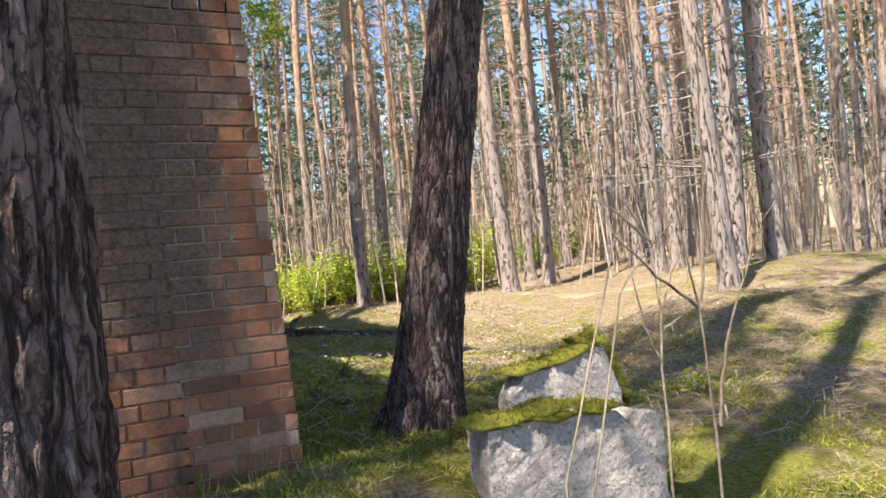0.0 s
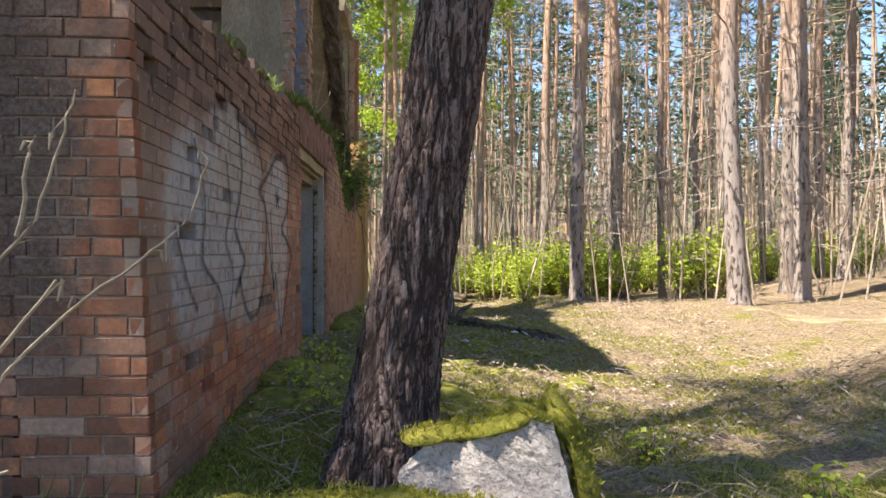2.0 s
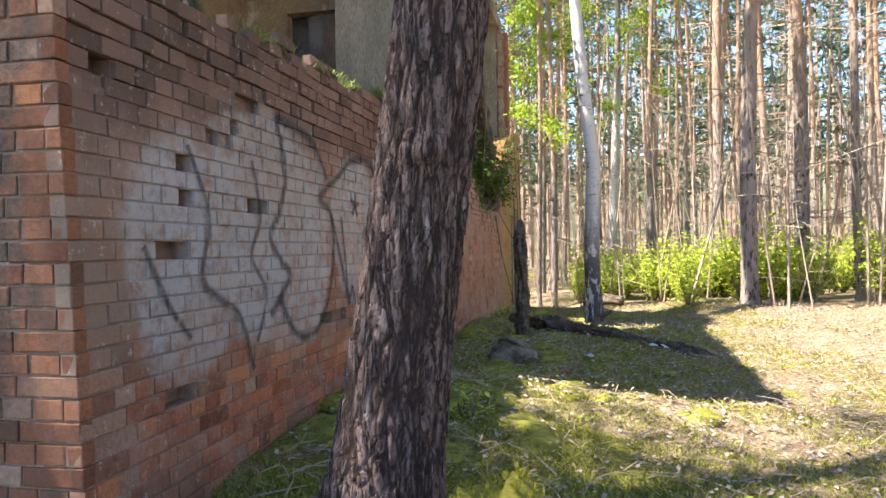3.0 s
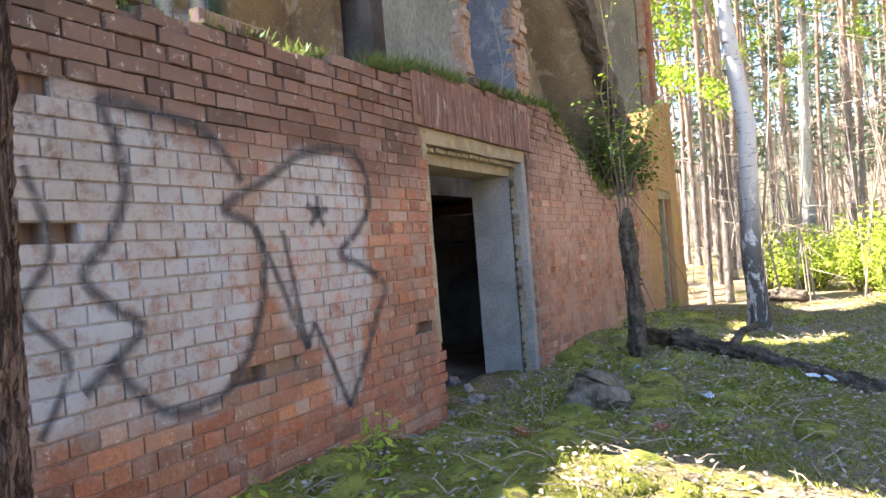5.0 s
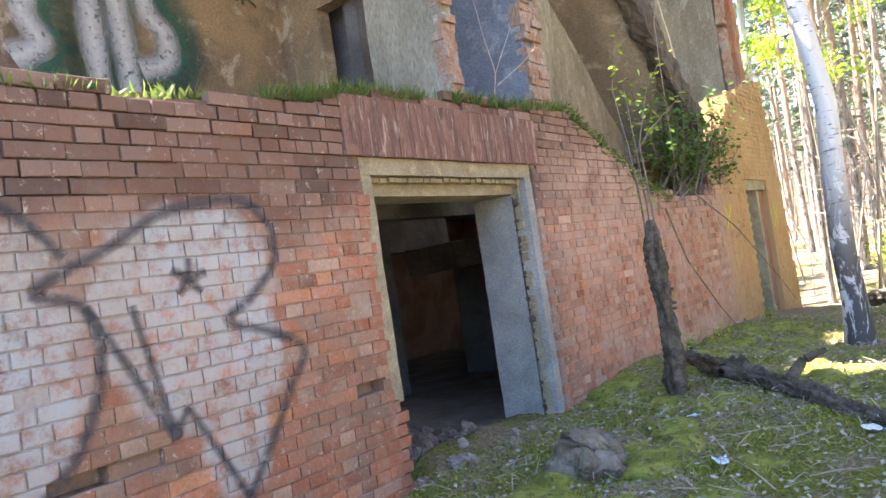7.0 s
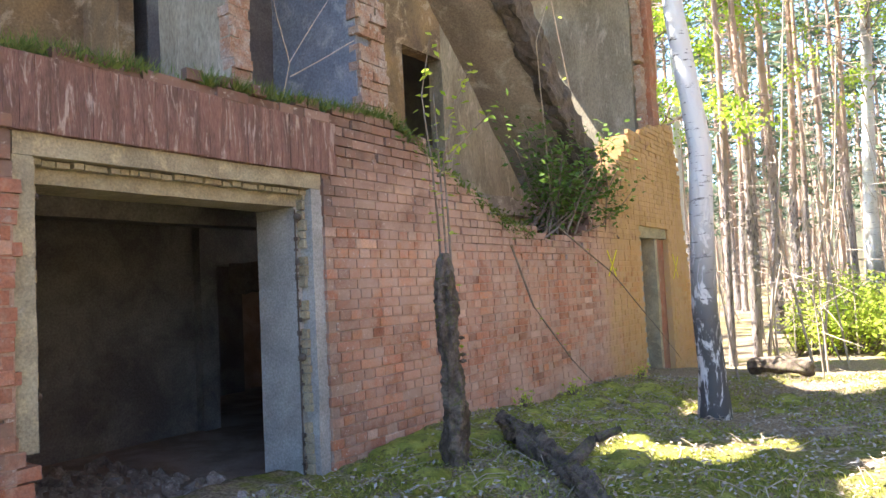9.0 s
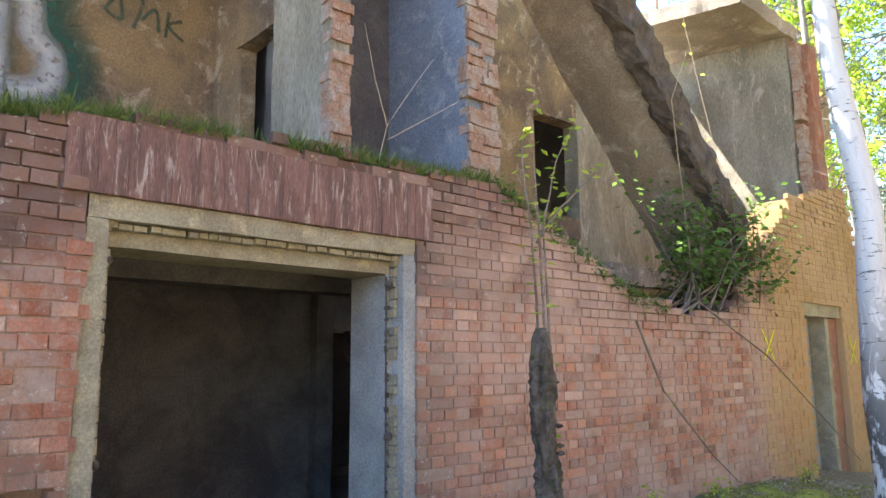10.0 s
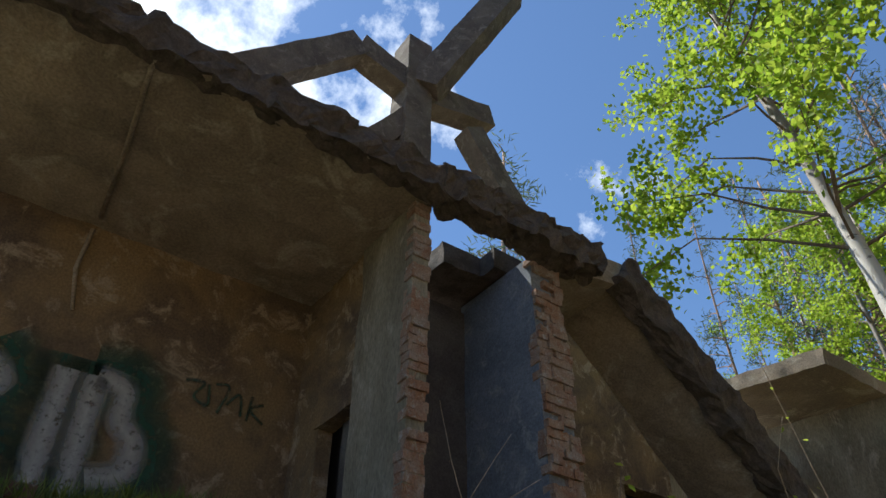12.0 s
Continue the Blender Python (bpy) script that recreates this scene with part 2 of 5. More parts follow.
        wob = math_of(n, l, "MULTIPLY", math_of(n, l, "SUBTRACT", noise_of(n, l, pos, 4, 6, 0.65), 0.5), 0.7)
        fill = None
        for e in PAINT:
            d = math_of(n, l, "ADD", ellipse(n, l, y, z, *e), wob)
            m = math_of(n, l, "SUBTRACT", 1.0, ramp_of(n, l, d, 0.84, 1.10))
            fill = m if fill is None else math_of(n, l, "MAXIMUM", fill, m)
        worn = math_of(n, l, "MULTIPLY", ramp_of(n, l, noise_of(n, l, pos, 11, 7, 0.75), 0.31, 0.56), ramp_of(n, l, noise_of(n, l, pos, 2.3, 5, 0.7, 0.5), 0.2, 0.42))
        fill = math_of(n, l, "MULTIPLY", math_of(n, l, "MULTIPLY", fill, worn), 0.62 if base else 0.84)
        front = ramp_of(n, l, sep.outputs["X"], -0.06, -0.03)
        col = mixed(n, l, math_of(n, l, "MULTIPLY", fill, front), col, mixed(n, l, ramp_of(n, l, noise_of(n, l, pos, 1.6, 4), 0.35, 0.65), (0.43, 0.405, 0.385), (0.45, 0.48, 0.51)))
    l.new(col, bsdf.inputs["Base Color"])
    bsdf.inputs["Roughness"].default_value = 0.88
    bsdf.inputs["Specular IOR Level"].default_value = 0.2
    bump_to(n, l, bsdf, math_of(n, l, "ADD", fine, math_of(n, l, "MULTIPLY", mid, 1.2)), 0.75, 0.006)
    return mat


BRICK_OBJ = brick_material("brick_single", False)
BRICK_MASS = brick_material("brick_mass", True)
MORTAR_FACE = brick_material("mortar_face", True, base=(0.37, 0.25, 0.19))
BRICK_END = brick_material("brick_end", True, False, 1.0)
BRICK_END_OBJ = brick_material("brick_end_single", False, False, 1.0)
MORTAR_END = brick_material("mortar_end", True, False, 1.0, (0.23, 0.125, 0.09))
BRICK_RAW = brick_material("brick_raw", True, painted=False)
MORTAR = rough_material("mortar", (0.40, 0.31, 0.25), (0.24, 0.17, 0.13), 2.0, 90, 0.6)
CONCRETE = rough_material("concrete", (0.28, 0.26, 0.235), (0.18, 0.165, 0.15), 2.2, 60, 0.5, third=(0.42, 0.40, 0.36))
CONCRETE_PALE = rough_material("concrete_pale", (0.38, 0.335, 0.235), (0.27, 0.23, 0.16), 3.0, 70, 0.6, third=(0.44, 0.37, 0.24))
GREY_PAINT = rough_material("grey_paint", (0.38, 0.37, 0.35), (0.27, 0.265, 0.25), 2.5, 60, 0.35)
PLASTER_OCHRE = rough_material("plaster_ochre", (0.31, 0.215, 0.115), (0.15, 0.11, 0.08), 1.1, 45, 0.6, third=(0.44, 0.35, 0.25))
PLASTER_GREEN = rough_material("plaster_grey_green", (0.34, 0.305, 0.235), (0.23, 0.205, 0.155), 1.8, 45, 0.6, stretch=(1, 1, 0.35), third=(0.42, 0.37, 0.30))
PLASTER_BLUE = rough_material("plaster_blue", (0.26, 0.29, 0.345), (0.19, 0.215, 0.26), 1.6, 50, 0.4, third=(0.35, 0.37, 0.395))
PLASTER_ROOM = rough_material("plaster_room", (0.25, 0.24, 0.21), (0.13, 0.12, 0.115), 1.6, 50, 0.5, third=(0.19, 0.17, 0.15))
# plaster of inner recesses, their shade put into the colour
PLASTER_SHADED = rough_material("plaster_dark", (0.16, 0.15, 0.14), (0.10, 0.09, 0.09), 1.6, 50, 0.4)
LINTEL_RED = rough_material("lintel_brick", (0.25, 0.135, 0.11), (0.15, 0.09, 0.075), 4.0, 60, 0.8, stretch=(2.6, 2.6, 0.35), third=(0.43, 0.33, 0.29))
SLAB_UNDER = rough_material("slab_concrete", (0.40, 0.325, 0.245), (0.255, 0.21, 0.165), 0.8, 40, 0.5, third=(0.47, 0.41, 0.33))
BROKEN = rough_material("broken_concrete", (0.15, 0.12, 0.10), (0.085, 0.07, 0.06), 6.0, 50, 0.9)


# ---- the facade: mortar core, bricks, openings ----
Y0, Y1 = 3.3, 19.15
COURSE, JOINT = 0.077, 0.009
TOP = [(3.2, 2.88), (4.3, 2.88), (5.4, 2.92), (6.3, 2.97), (6.8, 3.0), (7.5, 3.07), (8.5, 3.16), (9.8, 3.2), (10.45, 3.24), (11.07, 3.0), (11.65, 2.76), (12.4, 2.46),
       (13.3, 2.36), (14.0, 2.33), (14.4, 2.46), (15.05, 3.0), (16.4, 4.05), (18.5, 4.5), (18.7, 3.4), (19.2, 0.2)]
DOOR = (7.58, 9.7, 0.3, 2.68)
DOOR2 = (16.45, 17.85, 0.1, 2.62)


def top_z(y):
    for (a, za), (b, zb) in zip(TOP, TOP[1:]):
        if a <= y <= b:
            return za + (zb - za) * (y - a) / (b - a)
    return TOP[0][1] if y < TOP[0][0] else TOP[-1][1]


def batter(y, z):
    """The wall leans in a little near its corner."""
    return 0.055 * (2.2 - z) * max(0.0, min(1.0, (6.5 - y) / 3.2))


def in_opening(y, z, pad=0.0):
    if DOOR[0] - pad < y < DOOR[1] + pad and DOOR[2] < z < 3.09:
        return True
    return DOOR2[0] - pad < y < DOOR2[1] + pad and DOOR2[2] < z < DOOR2[3] + pad


facade = tagged(empty("wall_east", (0, Y0, 0)), "weathered red brick wall with silver graffiti and broken top", "wall", kind="structure")
facade_at = Matrix.Translation((0, -Y0, 0))


def mortar_wall():
    bm = bmesh.new()
    ys = [Y0 + 0.01]
    while ys[-1] < Y1 - 0.12:
        ys.append(ys[-1] + 0.12)
    gaps = [(y - w / 2 - .004, y + w / 2 + .004, z - COURSE / 2, z + COURSE / 2) for y, z, w, r in courses(Y0, Y1, 0.0, 4.6, 3) if gap_here(y, z)]
    ys = sorted(set([round(v, 3) for v in ys] + [DOOR[0], DOOR[1], DOOR2[0], DOOR2[1]] + [round(e, 3) for g in gaps for e in g[:2]]))
    for a, b in zip(ys, ys[1:]):
        c = (a + b) / 2
        zt = top_z(c) - 0.03
        spans = [(-0.6, zt)]
        if DOOR[0] < c < DOOR[1]:
            spans = [(DOOR[3] + 0.02, zt)]
        elif DOOR2[0] < c < DOOR2[1]:
            spans = [(-0.6, 0.1), (DOOR2[3], zt)]
        deep = top_z(c) - 0.42 + 0.12 * math.sin(c * 3.1)
        pieces = [q for z0, z1 in spans for q in (((z0, deep, -0.010), (deep, z1, -0.024)) if z0 < deep < z1 else ((z0, z1, -0.010),))]
        for g0, g1, gz0, gz1 in sorted(gaps, key=lambda g: g[2]):
            if g0 < c < g1:
                out = []
                for z0, z1, f in pieces:
                    if f < -.1 or not (z0 < gz0 and gz1 < z1):
                        out.append((z0, z1, f))
                    else:
                        out += [(z0, gz0, f), (gz0, gz1, -.07 - .035 * math.sin(g0 * 40)), (gz1, z1, f)]
                pieces = out
        for z0, z1, face in pieces:
            v = box_into(bm, (-0.5, a, z0), (face, b, z1))
            for q in v:
                q.co.x += batter(q.co.y, q.co.z)
    part("mortar", bm, MORTAR_FACE, facade).matrix_local = facade_at


def brick_verts(w, h, d, cham=0.0035):
    """A brick: w along, h high, d deep, its face in the plane x = 0, with a chamfered arris."""
    a, b = w / 2, h / 2
    outer = [(-cham * 0.8, -a, -b), (-cham * 0.8, a, -b), (-cham * 0.8, a, b), (-cham * 0.8, -a, b)]
    inner = [(0, -a + cham, -b + cham), (0, a - cham, -b + cham), (0, a - cham, b - cham), (0, -a + cham, b - cham)]
    back = [(-d, -a, -b), (-d, a, -b), (-d, a, b), (-d, -a, b)]
    faces = [(4, 5, 6, 7)]
    for i in range(4):
        j = (i + 1) % 4
        faces += [(i, j, j + 4, i + 4), (i + 8, j + 8, j, i)]
    return outer + inner + back, faces


HOLES = [(5.78, 1.25, .26, .05), (4.07, 2.13, .09, .06), (4.35, 2.3, .07, .05), (3.86, 1.72, .08, .06), (4.1, 1.95, .06, .04), (7.42, 1.25, .05, .04), (4.7, 2.5, .12, .04), (4.72, 1.98, .07, .05), (3.9, 1.1, .06, .04), (3.55, 2.42, .1, .04)]


def gap_here(y, z):
    return any(abs(y - hy) < hw and abs(z - hz) < hh for hy, hz, hw, hh in HOLES)


class Mass:
    """Gathers many pieces into one mesh."""

    def __init__(self):
        self.v, self.f = [], []

    def add(self, verts, faces, m=None):
        o = len(self.v)
        self.v += [tuple(m @ Vector(p)) for p in verts] if m else verts
        self.f += [tuple(i + o for i in q) for q in faces]


def courses(y0, y1, z0, z1, seed):
    """Places of bricks in block bond: centre along, centre up, length."""
    r = random.Random(seed)
    k = 0
    z = z0
    while z < z1:
        long = k % 2 == 0
        w = 0.24 if long else 0.115
        y = y0 - (0.0 if long else 0.06)
        while y < y1:
            a, b = max(y, y0), min(y + w, y1)
            if b - a > 0.04:
                yield (a + b) / 2, z + COURSE / 2, b - a, r
            y += w + JOINT
        z += COURSE
        k += 1


BRICK_SET = {}


def brick_mesh(w, variant, mat):
    key = (round(w, 2), variant, mat.name)
    if key not in BRICK_SET:
        r = random.Random(str(key))
        vs, fs = brick_verts(key[0], COURSE - JOINT, 0.06)
        vs = [(x + r.uniform(-.0012, .0012), y + r.uniform(-.003, .003), z + r.uniform(-.002, .002)) for x, y, z in vs]
        me = bpy.data.meshes.new("brick")
        me.from_pydata(vs, [], fs)
        me.materials.append(mat)
        BRICK_SET[key] = me
    return BRICK_SET[key]




def facade_bricks():
    mass = Mass()
    singles = 0
    for y, z, w, r in courses(Y0, Y1, 0.0, 4.6, 3):
        if z > top_z(y) + 0.02 + r.uniform(-0.06, 0.04) or in_opening(y, z, 0.03) or z < ground_z(0.05, y) - 0.35:
            continue
        if gap_here(y, z):
            continue
        loose = 1.0 if z < top_z(y) - .42 else 3.4
        sunk = r.uniform(.01, .03) if r.random() < .035 else 0.0
        m = Matrix.Translation((batter(y, z) - sunk + r.uniform(-.003, .003) * loose, y + r.uniform(-.004, .004) * (loose - 1), z)) @ pose(0, 0, 0, r.uniform(-.5, .5) * loose, 0, r.uniform(-.6, .6) * loose)
        if 5.6 < y < 7.6 and 0.6 < z < 2.6 and singles < 300:
            ob = new("brick", brick_mesh(w, r.randrange(4), BRICK_OBJ))
            ob.parent = facade
            ob.matrix_local = facade_at @ m
            singles += 1
        else:
            mass.add(*brick_verts(w, COURSE - JOINT, 0.06), m)
    tagged(pydata("brickwork", mass.v, mass.f, BRICK_MASS, facade), kind="stuff").matrix_local = facade_at


mortar_wall()


# ---- end wall, facing the walker at the start ----
endwall = tagged(empty("wall_south", (0, Y0, 0)), "red brick end wall with sooty stains and dark joints", "wall", kind="structure")


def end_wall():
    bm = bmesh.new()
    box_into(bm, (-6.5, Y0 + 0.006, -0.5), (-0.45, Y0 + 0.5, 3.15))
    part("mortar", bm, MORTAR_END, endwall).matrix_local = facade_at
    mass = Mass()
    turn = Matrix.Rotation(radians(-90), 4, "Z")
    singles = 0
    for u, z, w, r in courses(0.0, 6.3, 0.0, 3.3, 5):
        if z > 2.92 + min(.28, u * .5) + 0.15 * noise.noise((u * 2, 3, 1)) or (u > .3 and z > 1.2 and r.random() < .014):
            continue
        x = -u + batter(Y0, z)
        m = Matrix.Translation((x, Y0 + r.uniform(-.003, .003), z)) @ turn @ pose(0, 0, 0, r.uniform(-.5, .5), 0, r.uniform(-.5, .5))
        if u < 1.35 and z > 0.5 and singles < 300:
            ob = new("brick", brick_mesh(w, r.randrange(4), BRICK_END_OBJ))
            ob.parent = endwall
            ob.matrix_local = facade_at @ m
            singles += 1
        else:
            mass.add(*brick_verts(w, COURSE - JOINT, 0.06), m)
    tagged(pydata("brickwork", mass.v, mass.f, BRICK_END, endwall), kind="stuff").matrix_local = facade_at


# ---- doorway: lintel, concrete frame, reveal ----
door = tagged(empty("door_1", (0, 8.6, 0.5)), "empty doorway with grey concrete frame and rendered lintel", "doorway", kind="structure")
door_at = Matrix.Translation((0, -8.6, -0.5))


def doorway():
    def put(name, lo, hi, mat, cell=0.1, amount=0.006, label=""):
        ob = part(name, rough_box(lo, hi, cell, amount), mat, door, label)
        ob.matrix_local = door_at
        return ob
    r = random.Random(2)
    lintel = put("lintel", (-0.48, 7.46, 2.70), (0.004, 9.84, 3.09), LINTEL_RED, 0.1, 0.006, "dull red soldier-course lintel with pale vertical streaks")
    meshes = []
    for k in range(5):
        bm = rough_box((-0.06, -0.0362, -0.19), (0.010, 0.0362, 0.19), 0.05, 0.005, 7.0 + k)
        me = bpy.data.meshes.new("brick")
        bm.to_mesh(me)
        bm.free()
        me.materials.append(LINTEL_RED)
        meshes.append(me)
    y = 7.5
    while y < 9.83:
        br = new("brick", meshes[r.randrange(5)])
        br.parent = lintel
        br.matrix_local = Matrix.Translation((r.uniform(-.004, .003), y, 2.892 + r.uniform(-.006, .006))) @ pose(0, 0, 0, r.uniform(-.5, .5), 0, r.uniform(-.8, .8))
        y += 0.0735
    put("head", (-0.5, 7.59, 2.585), (-0.03, 9.695, 2.697), CONCRETE_PALE, 0.06, 0.007, "pale yellowed concrete head")
    put("inner_head", (-0.5, 7.70, 2.46), (-0.15, 9.58, 2.583), CONCRETE_PALE, 0.08, 0.006, "pale concrete soffit of the doorway")
    put("jamb", (-0.5, 9.59, 0.3), (-0.03, 9.695, 2.583), GREY_PAINT, 0.07, 0.005, "grey concrete frame beside the brick")
    put("inner_jamb", (-0.55, 9.53, 0.3), (-0.15, 9.588, 2.457), GREY_PAINT, 0.1, 0.004, "grey painted concrete reveal")
    put("jamb", (-0.5, 7.585, 1.12), (-0.03, 7.69, 2.583), CONCRETE_PALE, 0.06, 0.009, "broken pale concrete jamb")
    put("inner_jamb", (-0.5, 7.692, 1.3), (-0.15, 7.73, 2.457), CONCRETE_PALE, 0.06, 0.008, "chipped concrete reveal")
    edge = Mass()
    y = 7.72
    while y < 9.57:
        w = r.uniform(0.055, 0.085)
        edge.add(*brick_verts(w - 0.007, 0.032, 0.07), Matrix.Translation((-0.075 + r.uniform(-.012, .006), y, 2.562 + r.uniform(-.004, .004))))
        y += w
    for y, low in ((9.573, 0.55), (7.706, 1.35)):
        z = low
        while z < 2.53:
            h = r.uniform(0.05, 0.09)
            if r.random() > .1:
                edge.add(*brick_verts(0.03, h - 0.009, 0.07), Matrix.Translation((-0.085 + r.uniform(-.012, .008), y + r.uniform(-.004, .004), z + h / 2)))
            z += h
    pydata("brick_edge", edge.v, edge.f, CONCRETE_PALE, door, "chipped brick ends round the frame's rebate").matrix_local = door_at
    bm = bmesh.new()
    for k in range(34):
        z = r.uniform(0.5, 2.4)
        h = r.uniform(0.01, 0.05)
        box_into(bm, (-0.14 + r.uniform(-.012, .012), 9.520, z), (-0.12 + r.uniform(-.012, .012), 9.535, z + h))
    box_into(bm, (-0.145, 9.526, 0.5), (-0.135, 9.534, 2.44))
    for z in (1.38, 2.385):
        bmesh.ops.create_icosphere(bm, subdivisions=2, radius=0.03, matrix=Matrix.Translation((-0.12, 9.535, z)))
        bmesh.ops.create_icosphere(bm, subdivisions=2, radius=0.024, matrix=Matrix.Translation((-0.1, 7.72, z)))
    part("rusty_angle", bm, BROKEN, door, "broken rusty edge with hinge stubs").matrix_local = door_at
    reveal = part("broken_reveal", rough_box((-0.5, 7.50, 0.3), (-0.02, 7.575, 2.5), 0.07, 0.022), BRICK_RAW, door, "toothed broken brick reveal")
    reveal.matrix_local = door_at
    z, k = 0.46, 0
    while z < 2.46:
        d = (0.03 if k % 2 else 0.0) + r.uniform(-.02, .03) + (.06 if z < 1.1 else 0)
        if r.random() > .12:
            part("brick", rough_box((-0.14, 7.5, z), (-0.002, 7.57 + d, z + .066), 0.05, 0.007, 7.0), BRICK_RAW, reveal)
        z += COURSE
        k += 1


doorway()

# ---- ground floor room behind the doorway ----
def room():
    def wall(name, lo, hi, mat, label, cell=0.3, amount=0.008):
        tagged(part(name, rough_box(lo, hi, cell, amount), mat), label, "wall", kind="structure")
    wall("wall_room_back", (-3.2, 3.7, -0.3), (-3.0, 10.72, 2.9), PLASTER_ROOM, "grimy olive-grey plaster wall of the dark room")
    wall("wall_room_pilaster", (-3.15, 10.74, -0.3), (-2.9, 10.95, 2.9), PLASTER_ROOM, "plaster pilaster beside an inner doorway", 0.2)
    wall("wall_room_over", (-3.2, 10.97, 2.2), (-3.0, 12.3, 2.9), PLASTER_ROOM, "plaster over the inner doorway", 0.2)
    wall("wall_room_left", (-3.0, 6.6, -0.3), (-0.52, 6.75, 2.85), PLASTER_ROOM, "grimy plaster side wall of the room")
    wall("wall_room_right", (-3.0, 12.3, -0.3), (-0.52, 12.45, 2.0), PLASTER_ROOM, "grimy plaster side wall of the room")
    wall("wall_room_deep", (-5.2, 10.0, -0.3), (-5.0, 13.0, 2.9), PLASTER_SHADED, "dark wall of the inner room")
    wall("floor_room", (-5.2, 3.6, -0.1), (-0.2, 14.5, 0.42), MORTAR, "earth and rubble floor of the room")
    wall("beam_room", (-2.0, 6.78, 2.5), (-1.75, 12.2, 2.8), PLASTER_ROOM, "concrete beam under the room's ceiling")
    wall("wall_north", (-6.5, 18.5, -0.5), (-0.3, 18.85, 4.3), BRICK_RAW, "brick end wall of the ruin", 0.2, 0.02)
    wall("wall_west", (-6.6, 3.8, -0.5), (-6.3, 18.85, 3.6), MORTAR, "rear wall of the ruin")


room()

# ---- upper storey ----
FLOOR2 = 2.97


MOSS_BANK = rough_material("moss_bank", (0.10, 0.085, 0.04), (0.14, 0.14, 0.03), 5.0, 90, 1.0, third=(0.07, 0.055, 0.035), dist=.02)


def upper():
    def wall(name, lo, hi, mat, label, cell=0.14, amount=0.014, m=None):
        return tagged(part(name, rough_box(lo, hi, cell, amount, 6.0 if mat is BROKEN else 2.5, m), mat), label, "wall", kind="structure")
    wall("floor_upper_end", (-6.4, 3.4, 2.6), (-1.25, 7.2, FLOOR2 - 0.1), CONCRETE, "broken concrete upper floor by the corner", 0.2, 0.03)
    wall("ledge_soil", (-1.3, 3.6, 2.3), (-0.4, 7.25, 2.74), MOSS_BANK, "mossy earth lying along the broken wall top", 0.1, 0.05)
    # added wall that closes the slit behind the narrow doorway
    wall("wall_niche_side", (-2.6, 9.55, 2.99), (-1.64, 9.7, 6.2), PLASTER_SHADED, "added plaster wall inside the narrow doorway, coloured dark for shade")
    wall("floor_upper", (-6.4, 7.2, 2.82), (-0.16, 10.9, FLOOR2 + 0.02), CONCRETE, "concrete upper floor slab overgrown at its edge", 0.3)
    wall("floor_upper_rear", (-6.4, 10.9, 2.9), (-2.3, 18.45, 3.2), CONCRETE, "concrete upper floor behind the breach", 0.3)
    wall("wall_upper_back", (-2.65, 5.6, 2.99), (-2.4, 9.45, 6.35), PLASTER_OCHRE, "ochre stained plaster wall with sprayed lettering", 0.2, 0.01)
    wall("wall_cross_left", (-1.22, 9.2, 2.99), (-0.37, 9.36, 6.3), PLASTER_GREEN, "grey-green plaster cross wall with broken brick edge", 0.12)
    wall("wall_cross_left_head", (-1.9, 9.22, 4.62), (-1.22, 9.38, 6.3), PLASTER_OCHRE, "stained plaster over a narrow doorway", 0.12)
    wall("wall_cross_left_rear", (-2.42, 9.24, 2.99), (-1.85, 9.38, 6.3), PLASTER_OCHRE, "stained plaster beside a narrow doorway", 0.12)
    wall("wall_niche_back", (-1.62, 9.36, 2.99), (-1.45, 10.6, 6.15), PLASTER_SHADED, "plaster back of the niche, coloured dark for shade", 0.14)
    wall("wall_cross_right", (-1.5, 10.57, 2.99), (-0.40, 10.92, 6.25), PLASTER_BLUE, "blue-grey plaster cross wall", 0.14, 0.006)
    wall("wall_bay_back", (-2.75, 10.92, 3.0), (-2.5, 14.0, 7.5), PLASTER_OCHRE, "pale plaster wall of the broken bay", 0.16)
    wall("wall_bay_back_far", (-2.75, 15.0, 3.0), (-2.5, 18.45, 6.6), PLASTER_GREEN, "pale plaster wall beyond the window", 0.16)
    wall("wall_bay_sill", (-2.75, 14.0, 3.0), (-2.5, 15.0, 3.95), PLASTER_OCHRE, "plaster sill under the window", 0.16)
    wall("wall_bay_head", (-2.75, 14.0, 5.4), (-2.5, 15.0, 7.3), PLASTER_OCHRE, "plaster over the window", 0.16)
    wall("wall_far_cross", (-2.6, 17.8, 3.4), (-0.42, 18.1, 7.2), PLASTER_GREEN, "grey plaster cross wall of the far bay", 0.16)
    wall("wall_far_front", (-0.5, 18.1, 3.6), (-0.2, 18.45, 6.9), BRICK_RAW, "broken brick end of the far cross wall", 0.12, 0.03)
    wall("roof_slab", (-2.7, 5.7, 6.2), (-0.13, 9.38, 6.42), SLAB_UNDER, "concrete roof slab with a broken edge", 0.11, 0.035)
    wall("roof_edge", (-0.26, 5.7, 6.16), (-0.08, 9.4, 6.48), BROKEN, "broken crumbling edge of the roof slab", 0.05, 0.07)
    wall("roof_rear", (-6.5, 5.7, 6.25), (-2.72, 9.4, 6.5), CONCRETE, "rear part of the concrete roof", 0.3, 0.03)
    wall("roof_rear_far", (-6.5, 11.0, 6.4), (-2.76, 18.45, 6.6), CONCRETE, "rear part of the concrete roof", 0.3, 0.03)
    wall("wall_upper_west", (-6.6, 5.6, 3.6), (-6.4, 18.45, 6.4), PLASTER_SHADED, "dark rear wall of the upper storey", 0.3, 0.02)
    wall("wall_upper_partition", (-6.4, 10.62, 2.99), (-1.52, 10.9, 6.2), PLASTER_SHADED, "dark partition of the upper storey", 0.3, 0.01)
